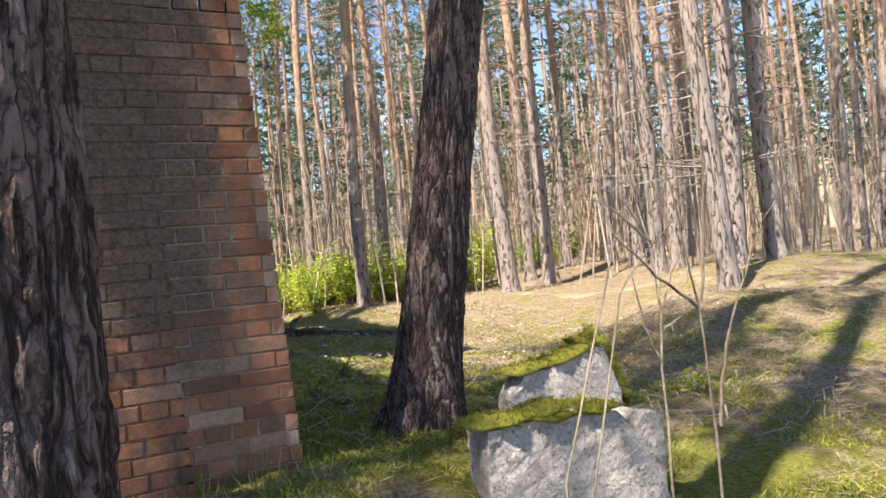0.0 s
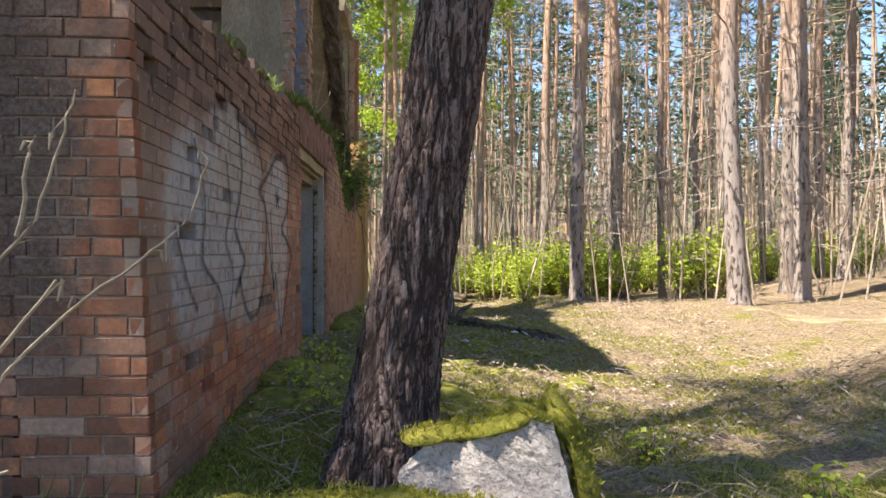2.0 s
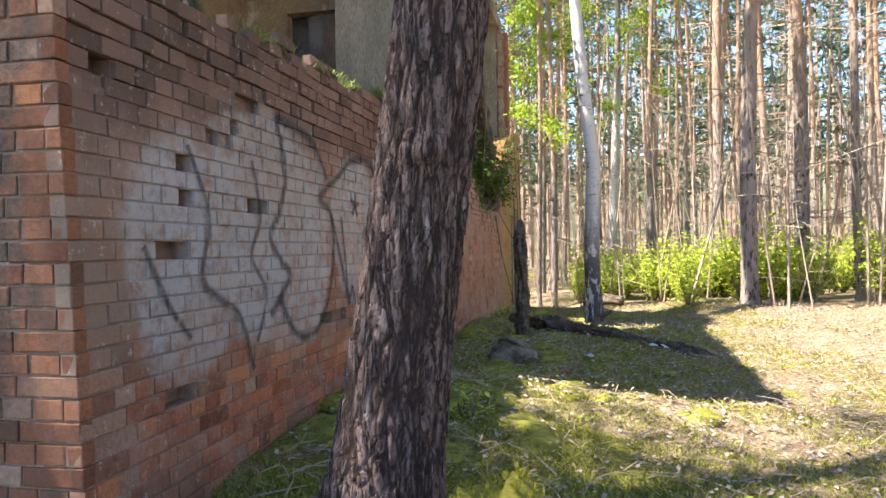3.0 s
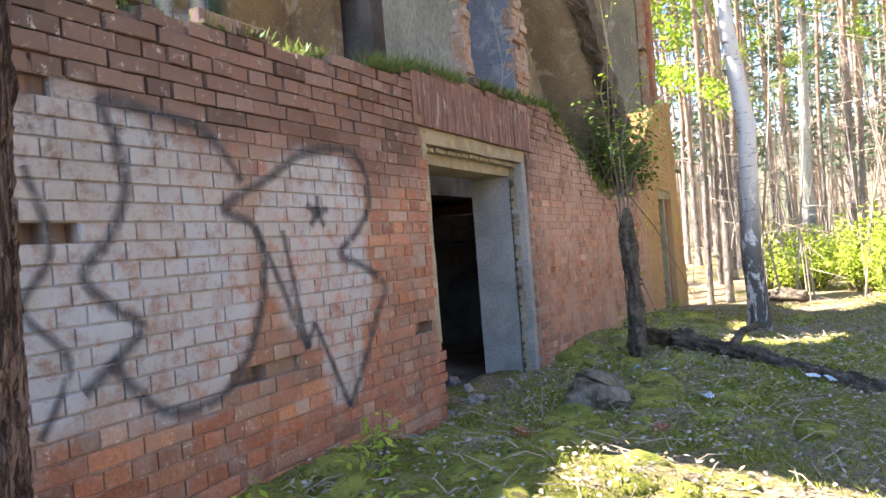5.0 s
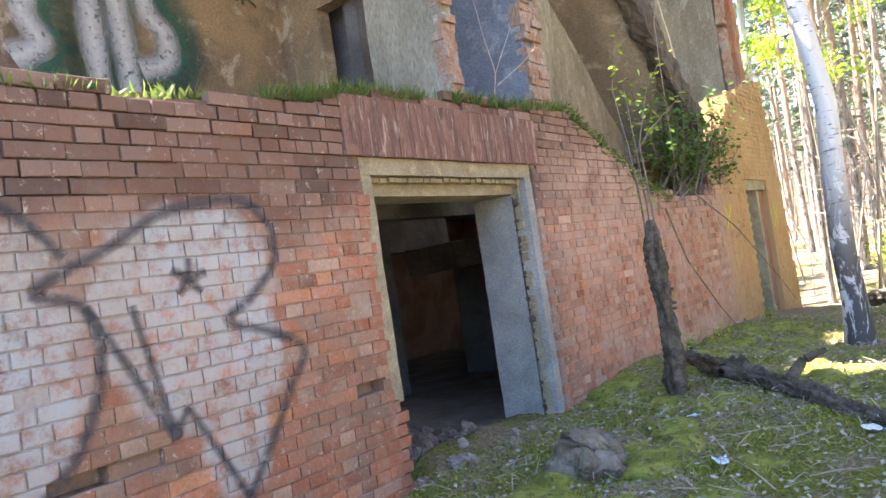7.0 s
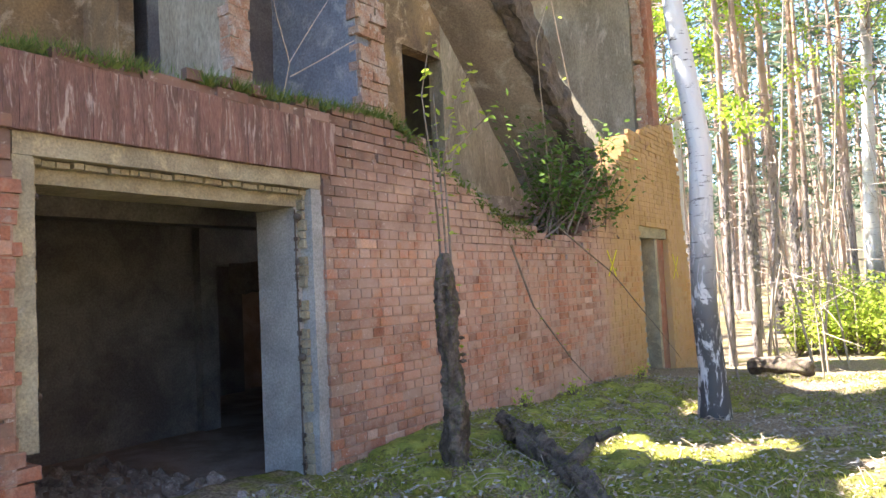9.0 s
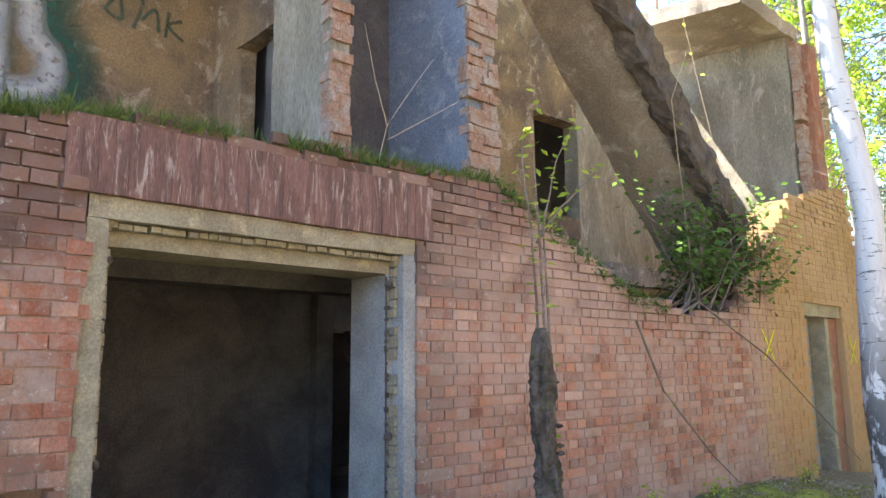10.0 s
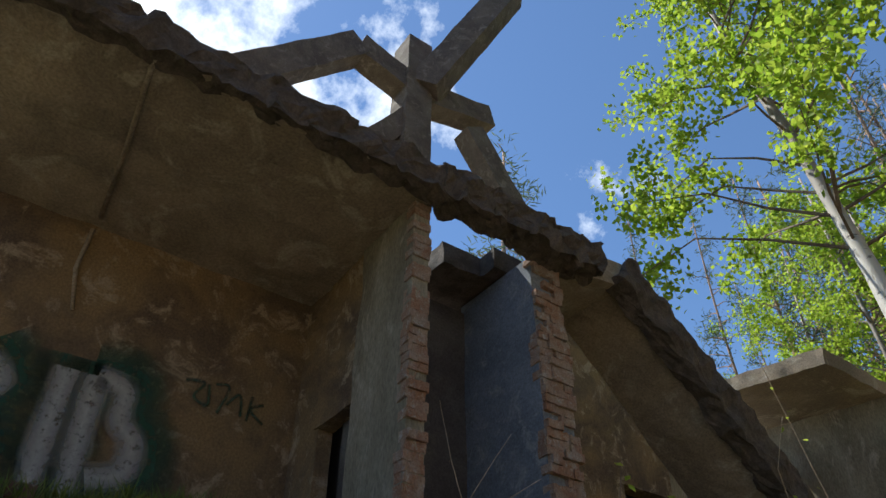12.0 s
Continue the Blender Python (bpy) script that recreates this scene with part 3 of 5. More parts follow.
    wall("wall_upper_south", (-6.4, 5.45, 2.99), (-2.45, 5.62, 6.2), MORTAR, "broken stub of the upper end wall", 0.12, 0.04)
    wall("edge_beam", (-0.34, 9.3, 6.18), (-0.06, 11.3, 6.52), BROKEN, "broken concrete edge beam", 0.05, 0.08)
    # beam in two pieces, cut so only a narrow sun patch reaches the blue wall
    wall("niche_beam", (-1.6, 9.95, 6.28), (-0.98, 10.95, 6.54), BROKEN, "dark concrete beam over the niche, cut to shape the sun patch", 0.1, 0.02)
    wall("niche_beam_end", (-0.976, 10.42, 6.28), (-0.74, 10.95, 6.52), BROKEN, "dark broken beam end, cut to shape the sun patch", 0.08, 0.015)
    # first piece widened inwards to keep sun off the ground by the birch
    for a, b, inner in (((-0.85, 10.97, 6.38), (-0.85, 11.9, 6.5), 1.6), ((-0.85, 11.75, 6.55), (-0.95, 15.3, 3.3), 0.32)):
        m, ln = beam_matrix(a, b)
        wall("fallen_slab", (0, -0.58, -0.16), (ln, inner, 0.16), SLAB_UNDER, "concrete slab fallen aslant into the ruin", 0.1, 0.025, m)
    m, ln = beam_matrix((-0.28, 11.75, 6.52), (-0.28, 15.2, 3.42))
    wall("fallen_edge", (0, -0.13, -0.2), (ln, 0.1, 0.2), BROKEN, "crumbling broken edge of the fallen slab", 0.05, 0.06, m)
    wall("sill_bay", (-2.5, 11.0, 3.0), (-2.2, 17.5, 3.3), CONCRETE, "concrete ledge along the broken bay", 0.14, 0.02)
    # added dark wall so no bright sky shows through the window
    wall("wall_bay_inner", (-4.3, 11.0, 3.2), (-4.1, 17.6, 6.4), PLASTER_SHADED, "added dark wall that hides the bright sky behind the window", 0.3)
    wall("floor_breach", (-2.6, 10.9, 1.9), (-0.5, 18.45, 2.2), BROKEN, "dark rubble under the broken bay", 0.2, 0.06)
    m, ln = beam_matrix((-2.6, 17.0, 7.3), (-0.35, 17.0, 7.05))
    wall("far_slab", (0, -0.9, -0.1), (ln, 1.1, 0.14), SLAB_UNDER, "broken roof slab of the far bay", 0.1, 0.03, m)


upper()


# darker copy of the concrete, the tower's backlit shade put into its colour
CONCRETE_BACKLIT = rough_material("concrete_brown", (0.20, 0.165, 0.14), (0.13, 0.105, 0.09), 2.2, 60, 0.6, third=(0.27, 0.23, 0.20))


def frame_beam(name, a, b, w, h, label, parent):
    m, ln = beam_matrix(a, b)
    bm = rough_box((0, -w / 2, -h / 2), (ln, w / 2, h / 2), 0.12, 0.012, m=m)
    ob = part(name, bm, CONCRETE_BACKLIT, parent, label)
    ob.matrix_local = Matrix.Translation(-parent.location)


frame_top = tagged(empty("ruined_tower", (-2.6, 10.6, 6.5)), "broken concrete post and beams standing above the roof", "ruined tower")
frame_beam("post", (-2.6, 10.50, 6.0), (-2.6, 10.46, 12.1), 0.46, 0.46, "", frame_top)
frame_beam("beam", (-2.6, 10.55, 10.95), (-2.6, 9.42, 11.25), 0.35, 0.45, "", frame_top)
frame_beam("beam", (-2.6, 9.42, 11.25), (-2.6, 7.7, 9.15), 0.35, 0.45, "", frame_top)
frame_beam("beam", (-2.6, 10.7, 10.95), (-2.6, 12.0, 11.3), 0.35, 0.45, "", frame_top)
frame_beam("beam", (-2.6, 11.6, 10.75), (-2.6, 12.6, 9.2), 0.35, 0.4, "", frame_top)
frame_beam("beam", (-2.45, 10.6, 10.95), (-1.5, 11.75, 13.6), 0.4, 0.5, "", frame_top)
frame_beam("beam", (-2.6, 10.5, 10.4), (-2.6, 9.8, 9.3), 0.3, 0.35, "", frame_top)


# ---- broken brick ends of the cross walls ----
def brick_end(name, y0, y1, z0, z1, seed, label, x=-0.37):
    r = random.Random(seed)
    ob = tagged(empty(name, (x, (y0 + y1) / 2, z0)), label, "wall", kind="structure")
    meshes = []
    for k in range(5):
        bm = rough_box((-0.09, -0.5, -0.036), (0.03, 0.5, 0.036), 0.12, 0.012, 9.0 + k)
        me = bpy.data.meshes.new("brick")
        bm.to_mesh(me)
        bm.free()
        me.materials.append(BRICK_LIMED)
        meshes.append(me)
    z, k = z0 + 0.03, 0
    while z < z1:
        cuts = [y0, y1] if (y1 - y0) < 0.2 else [y0 + r.uniform(-.01, .02), y0 + r.choice((.12, .18, .25)), y1 + r.uniform(-.04, .01)]
        for a, b in zip(cuts, cuts[1:]):
            if r.random() < 0.08:
                continue
            w = (b - a) - 0.004
            br = new("brick", meshes[r.randrange(5)])
            br.parent = ob
            br.matrix_local = Matrix.Translation((r.uniform(-.03, .004), (a + b) / 2 - (y0 + y1) / 2 + r.uniform(-.012, .012), z - z0)) @ pose(0, 0, 0, r.uniform(-1.5, 1.5), 0, r.uniform(-4, 4)) @ Matrix.Diagonal((1, w, 1, 1))
        z += COURSE
        k += 1


BRICK_LIMED = rough_material("limed_brick", (0.42, 0.33, 0.27), (0.36, 0.20, 0.13), 5.0, 60, 1.0, third=(0.48, 0.43, 0.38), dist=.015)
brick_end("wall_end_left", 9.19, 9.37, 3.0, 6.2, 4, "ragged broken brick end of a plastered cross wall")
brick_end("wall_end_right", 10.56, 10.94, 3.0, 6.2, 5, "ragged broken brick end of the blue cross wall")
brick_end("wall_end_far", 17.85, 18.25, 3.9, 6.9, 6, "ragged broken brick end of the far cross wall", -0.3)

# ---- ground ----
def ground_material():
    mat, n, l, bsdf = material("forest_floor")
    g, sep = wall_axes(n, l)
    pos = g.outputs["Position"]
    big = noise_of(n, l, pos, 0.55, 5, 0.6, 0.5)
    mid = noise_of(n, l, pos, 3.0, 7, 0.65, 0.6)
    fine = noise_of(n, l, pos, 38, 7, 0.75)
    litter = mixed(n, l, ramp_of(n, l, fine, 0.3, 0.7), (0.10, 0.07, 0.045), (0.42, 0.33, 0.225))
    moss = mixed(n, l, ramp_of(n, l, fine, 0.25, 0.75), (0.06, 0.072, 0.015), (0.31, 0.30, 0.065))
    straw = mixed(n, l, ramp_of(n, l, fine, 0.3, 0.7), (0.27, 0.205, 0.125), (0.58, 0.48, 0.33))
    away = ramp_of(n, l, math_of(n, l, "ADD", sep.outputs["X"], math_of(n, l, "MULTIPLY", big, 2.0)), 2.6, 5.0)
    mossy = math_of(n, l, "ADD", math_of(n, l, "MULTIPLY", big, 0.55), math_of(n, l, "ADD", math_of(n, l, "MULTIPLY", mid, 0.6), math_of(n, l, "MULTIPLY", math_of(n, l, "ADD", away, ramp_of(n, l, math_of(n, l, "ADD", sep.outputs["Y"], math_of(n, l, "MULTIPLY", sep.outputs["X"], 0.4)), 11.5, 14.5)), 0.09)))
    col = mixed(n, l, ramp_of(n, l, mossy, 0.53, 0.68), moss, litter)
    dry = math_of(n, l, "MULTIPLY", ramp_of(n, l, noise_of(n, l, pos, 0.8, 6, 0.65, 1.0), 0.55, 0.70), math_of(n, l, "ADD", math_of(n, l, "MULTIPLY", away, 0.8), 0.2))
    col = mixed(n, l, dry, col, straw)
    l.new(col, bsdf.inputs["Base Color"])
    bsdf.inputs["Roughness"].default_value = 1.0
    bsdf.inputs["Specular IOR Level"].default_value = 0.1
    bump_to(n, l, bsdf, math_of(n, l, "ADD", math_of(n, l, "MULTIPLY", mid, 2.0), fine), 0.9, 0.04)
    return mat


FOREST_FLOOR = ground_material()


def ground():
    def axis(lo, hi, a, b, fine):
        out, v = [], lo
        while v < hi:
            out.append(v)
            d = max(0.0, a - v, v - b)
            v += fine + d * 0.12
        return out + [hi]
    xs, ys = axis(-300, 300, -1.0, 5.5, 0.06), axis(-300, 300, -1.5, 15, 0.06)
    verts = []
    for y in ys:
        for x in xs:
            z = ground_z(x, y)
            if -7 < x < -0.45 and 3.7 < y < 18.8:
                z -= 0.4
            elif -1.5 < x < 6 and -2 < y < 16:
                z += 0.04 * noise.noise((x * 4, y * 4, 4)) + 0.035 * abs(noise.noise((x * 7, y * 7, 9))) + 0.015 * noise.noise((x * 15, y * 15, 2))
            verts.append((x, y, z))
    w = len(xs)
    faces = [(j * w + i, j * w + i + 1, j * w + i + w + 1, j * w + i + w) for j in range(len(ys) - 1) for i in range(w - 1)]
    tagged(pydata("ground", verts, faces, FOREST_FLOOR, None, "", True), "forest floor of moss, needles, dry grass and twigs", "ground", kind="structure")


ground()


def backdrop():
    mat, n, l, bsdf = material("distant_wood")
    vec = place_of(n, l, (1, 1, 0.03))
    st = noise_of(n, l, vec, 0.9, 4, 0.8)
    up = noise_of(n, l, place_of(n, l), 0.25, 6, 0.7)
    col = mixed(n, l, ramp_of(n, l, st, 0.42, 0.58), (0.20, 0.18, 0.14), (0.55, 0.42, 0.32))
    col = mixed(n, l, ramp_of(n, l, up, 0.42, 0.6), col, (0.24, 0.28, 0.19))
    l.new(col, bsdf.inputs["Base Color"])
    bsdf.inputs["Roughness"].default_value = 1.0
    verts, faces = [], []
    for k in range(161):
        a = -1.5 + 4.2 * k / 160
        x, y = 1.5 + 92 * math.sin(a), 1.5 + 92 * math.cos(a)
        verts += [(x, y, -1.0), (x, y, 13 + 4 * noise.noise((k * .35, 0, 0)) + 3 * noise.noise((k * 1.7, 5, 0)))]
        if k:
            faces.append((2 * k - 2, 2 * k, 2 * k + 1, 2 * k - 1))
    tagged(pydata("backdrop", verts, faces, mat), "distant edge of the pine wood", "backdrop", kind="structure")


backdrop()


# ---- trees ----
def bark_material(name, low, low2, high, change, fine=9.0, bump=0.9, furrow=False):
    """Bark that turns from plated and dark to thin and orange with the height."""
    mat, n, l, bsdf = material(name)
    vec = place_of(n, l, (1, 1, 0.28), False)
    src = n.new("ShaderNodeTexCoord")
    sep = n.new("ShaderNodeSeparateXYZ")
    l.new(src.outputs["Object"], sep.inputs["Vector"])
    if furrow:
        at = n.new("ShaderNodeAttribute")
        at.attribute_name = "furrow"
        tall = place_of(n, l, (1, 1, 0.13), False)
        line = math_of(n, l, "ABSOLUTE", math_of(n, l, "SUBTRACT", noise_of(n, l, tall, 20, 5, 0.6, 0.5), 0.5))
        flaky = place_of(n, l, (1, 1, 0.4), False)
        chip = math_of(n, l, "ABSOLUTE", math_of(n, l, "SUBTRACT", noise_of(n, l, flaky, 34, 4, 0.6, 0.3), 0.5))
        crack = math_of(n, l, "MULTIPLY", ramp_of(n, l, at.outputs["Fac"], 0.05, 0.6), math_of(n, l, "MULTIPLY", ramp_of(n, l, line, 0.0, 0.07), math_of(n, l, "ADD", math_of(n, l, "MULTIPLY", ramp_of(n, l, chip, 0.0, 0.05), 0.5), 0.5)))
        streak = ramp_of(n, l, noise_of(n, l, tall, 26, 7, 0.75, 0.3), 0.53, 0.68)
    else:
        crack = ramp_of(n, l, noise_of(n, l, vec, fine, 5, 0.65, 0.6), 0.34, 0.5)
    nz = noise_of(n, l, vec, fine * 4, 6, 0.7)
    col = mixed(n, l, nz, low, low2)
    if furrow:
        col = mixed(n, l, math_of(n, l, "MULTIPLY", streak, 0.7), col, (0.47, 0.42, 0.41))
    col = mixed(n, l, crack, tuple(c * 0.34 for c in low), col)
    hi = mixed(n, l, nz, tuple(c * 0.7 for c in high), tuple(min(1, c * 1.25) for c in high))
    rise = ramp_of(n, l, math_of(n, l, "ADD", sep.outputs["Z"], math_of(n, l, "MULTIPLY", nz, 2.0)), change, change + 4.5)
    col = mixed(n, l, rise, col, hi)
    l.new(col, bsdf.inputs["Base Color"])
    bsdf.inputs["Roughness"].default_value = 0.9
    bsdf.inputs["Specular IOR Level"].default_value = 0.15
    bump_to(n, l, bsdf, math_of(n, l, "ADD", crack, math_of(n, l, "MULTIPLY", nz, 0.6)), bump, 0.03)
    return mat


BARK_NEAR = bark_material("pine_bark_near", (0.135, 0.092, 0.085), (0.33, 0.245, 0.225), (0.40, 0.20, 0.10), 9.0, 24, .8, True)
BARK = bark_material("pine_bark", (0.20, 0.165, 0.15), (0.46, 0.40, 0.37), (0.50, 0.34, 0.25), 3.5, 20, .9)
BARK_FAR = rough_material("far_bark", (0.46, 0.32, 0.24), (0.32, 0.25, 0.21), 0.6, 9, 0.5, stretch=(1, 1, .2), third=(0.52, 0.33, 0.22))


def leaf_material(name, a, b, through=0.35):
    mat, n, l, bsdf = material(name)
    g = n.new("ShaderNodeNewGeometry")
    col = mixed(n, l, g.outputs["Random Per Island"], a, b)
    l.new(col, bsdf.inputs["Base Color"])
    bsdf.inputs["Roughness"].default_value = 0.6
    bsdf.inputs["Specular IOR Level"].default_value = 0.25
    tr = n.new("ShaderNodeBsdfTranslucent")
    l.new(col, tr.inputs["Color"])
    mx = n.new("ShaderNodeMixShader")
    mx.inputs[0].default_value = through
    l.new(bsdf.outputs[0], mx.inputs[1])
    l.new(tr.outputs[0], mx.inputs[2])
    l.new(mx.outputs[0], n["Material Output"].inputs["Surface"])
    return mat


NEEDLES = leaf_material("pine_needles", (0.075, 0.115, 0.07), (0.16, 0.21, 0.13), 0.4)
LEAF_SPRING = leaf_material("spring_leaves", (0.28, 0.40, 0.04), (0.52, 0.58, 0.10), 0.5)
LEAF_BIRCH = leaf_material("birch_leaves", (0.22, 0.36, 0.03), (0.44, 0.54, 0.07), 0.6)
LEAF_DARK = leaf_material("shrub_leaves", (0.07, 0.13, 0.025), (0.15, 0.24, 0.05), 0.4)
GRASS = leaf_material("grass_blades", (0.07, 0.12, 0.025), (0.20, 0.24, 0.06), 0.35)
STRAW = leaf_material("dry_blades", (0.30, 0.23, 0.12), (0.52, 0.43, 0.26), 0.3)
TWIG_GREY = rough_material("grey_twig", (0.30, 0.24, 0.19), (0.42, 0.35, 0.29), 1.0, 60, 0.4)
TWIG = rough_material("twig_bark", (0.15, 0.11, 0.08), (0.26, 0.21, 0.17), 6.0, 60, 0.6)
TWIG_PALE = rough_material("pale_twig", (0.42, 0.34, 0.25), (0.30, 0.24, 0.18), 6.0, 60, 0.4)


def tube(mass, pts, radii, sides=6, cap=True):
    """A bent, tapering tube through pts."""
    o = len(mass.v)
    pts = [Vector(p) for p in pts]
    for i, p in enumerate(pts):
        t = (pts[min(i + 1, len(pts) - 1)] - pts[max(i - 1, 0)]).normalized()
        u = t.orthogonal().normalized() if abs(t.z) < 0.9 else Vector((1, 0, 0)).cross(t).normalized()
        v = t.cross(u)
        for k in range(sides):
            a = 2 * math.pi * k / sides
            mass.v.append(tuple(p + (u * math.cos(a) + v * math.sin(a)) * radii[i]))
    for i in range(len(pts) - 1):
        for k in range(sides):
            a, b = o + i * sides + k, o + i * sides + (k + 1) % sides
            mass.f.append((a, b, b + sides, a + sides))
    if cap:
        mass.f.append(tuple(o + (len(pts) - 1) * sides + k for k in range(sides)))


def blade(mass, p, d, up, w, ln):
    """One small leaf: a bent diamond."""
    d = Vector(d).normalized()
    s = d.cross(Vector(up)).normalized() * w / 2
    p = Vector(p)
    mid = p + d * ln * 0.5 + Vector(up) * ln * 0.06
    mass.add([tuple(p), tuple(mid + s), tuple(p + d * ln), tuple(mid - s)], [(0, 1, 2, 3)])


def rand_dir(r, flat=1.0):
    v = Vector((r.gauss(0, 1), r.gauss(0, 1), r.gauss(0, 1) * flat))
    return v.normalized() if v.length > 1e-6 else Vector((1, 0, 0))


def pine_meshes(seed, h, rad, sides=9, crown_from=0.52, clumps=48, needles=24):
    r = random.Random(seed)
    trunk, crown = Mass(), Mass()
    bx, by = r.uniform(-.5, .5), r.uniform(-.5, .5)
    def axis(z):
        q = z / h
        return Vector((bx * q * q + 0.05 * math.sin(z * .7 + seed), by * q * q + 0.05 * math.cos(z * .6 + seed), z))
    zs = [-0.3, 0.0, 0.15, 0.4] + [h * k / 14 for k in range(1, 15)]
    tube(trunk, [axis(max(z, 0)) + Vector((0, 0, min(z, 0))) for z in zs], [rad * ((1.35 if z < 0.1 else 1.12 if z < 0.3 else 1.0) * (1 - 0.75 * max(z, 0) / h)) for z in zs], sides)
    for k in range(64):
        z = h * r.uniform(0.08, crown_from + 0.08)
        a = r.uniform(0, 6.28)
        ln = r.uniform(0.3, 1.9)
        d = Vector((math.cos(a), math.sin(a), r.uniform(-.25, .25)))
        tube(trunk, [axis(z), axis(z) + d * ln * .5, axis(z) + d * ln + Vector((0, 0, r.uniform(-.15, .15)))], [0.016, 0.010, 0.004], 3)
    for k in range(clumps):
        q = r.uniform(crown_from, 1.0)
        z = h * q
        a = r.uniform(0, 6.28)
        reach = (1.0 - q) * 3.4 + 0.5
        d = Vector((math.cos(a), math.sin(a), r.uniform(-.1, .35)))
        tip = axis(z) + d * reach * r.uniform(0.4, 1.0)
        tube(trunk, [axis(z), (axis(z) + tip) / 2 + Vector((0, 0, .06)), tip], [0.03, 0.02, 0.008], 3)
        for m in range(needles):
            p = tip + rand_dir(r, 0.6) * r.uniform(0.05, 0.55)
            blade(crown, p, rand_dir(r, 0.7), rand_dir(r), 0.05, r.uniform(0.22, 0.4))
    return trunk, crown


def tree_thing(name, trunk, crown, bark, leaf, label, category="tree", group=""):
    ob = tagged(empty(name), label, category, group)
    pydata("trunk", trunk.v, trunk.f, bark, ob, "", True)
    if crown.v:
        pydata("crown", crown.v, crown.f, leaf, ob)
    return ob


PINES = [tree_thing("pine_tree", *pine_meshes(11 + k, h, 0.15), BARK, NEEDLES, "tall straight pine with grey-orange bark and dead twigs", "tree", "pines of the forest")
         for k, h in enumerate((17, 19, 21, 18, 16, 20))]
# trunks that stand clear: x, y, radius scale
CLEAR = [(4.4, 14.2, 1.0), (6.08, 10.97, 1.05), (7.64, 12.05, .95), (11.2, 14.1, .9), (9.77, 10.5, 1.0), (9.7, 19.5, .9), (13.1, 14.8, 1.0), (6.8, 20.7, 1.0), (11.95, 21.4, .9),
         (6.6, 6.5, .95), (8.25, 7.65, 1.1), (9.12, 7.7, 1.05), (7.9, 9.0, .9), (10.3, 12.2, 1.2), (8.4, 13.7, .95), (5.8, 16.25, 1.0), (11.4, 22.6, .9), (6.1, 27.8, .9),
         (0.7, 20.9, .6), (0.4, 25.3, .8), (0.3, 20.6, .5), (0.2, 30, .9), (2.0, 27.0, .6), (4.6, 19.0, .9), (14.5, 9.0, 1.1), (12.0, 5.5, 1.0)]
# unseen pines behind the walker and on the sunny side, added so their crowns dapple the place
BEHIND = [(-4.2, -1.5), (-7.5, .5), (-5.5, -5), (-9, -3.5), (-2.5, -4.5), (-11, 1.5), (-8, -8), (.5, -7), (-12, -6), (3.5, -5.5), (6.5, -3), (-14, -1), (-9.5, 5.5), (-10, 10), (-12, 14), (-9, 18), (9, -1), (-5.0, 1.3), (-2.6, -2.6), (-3.6, -6.5), (-3.7, 1.5)]


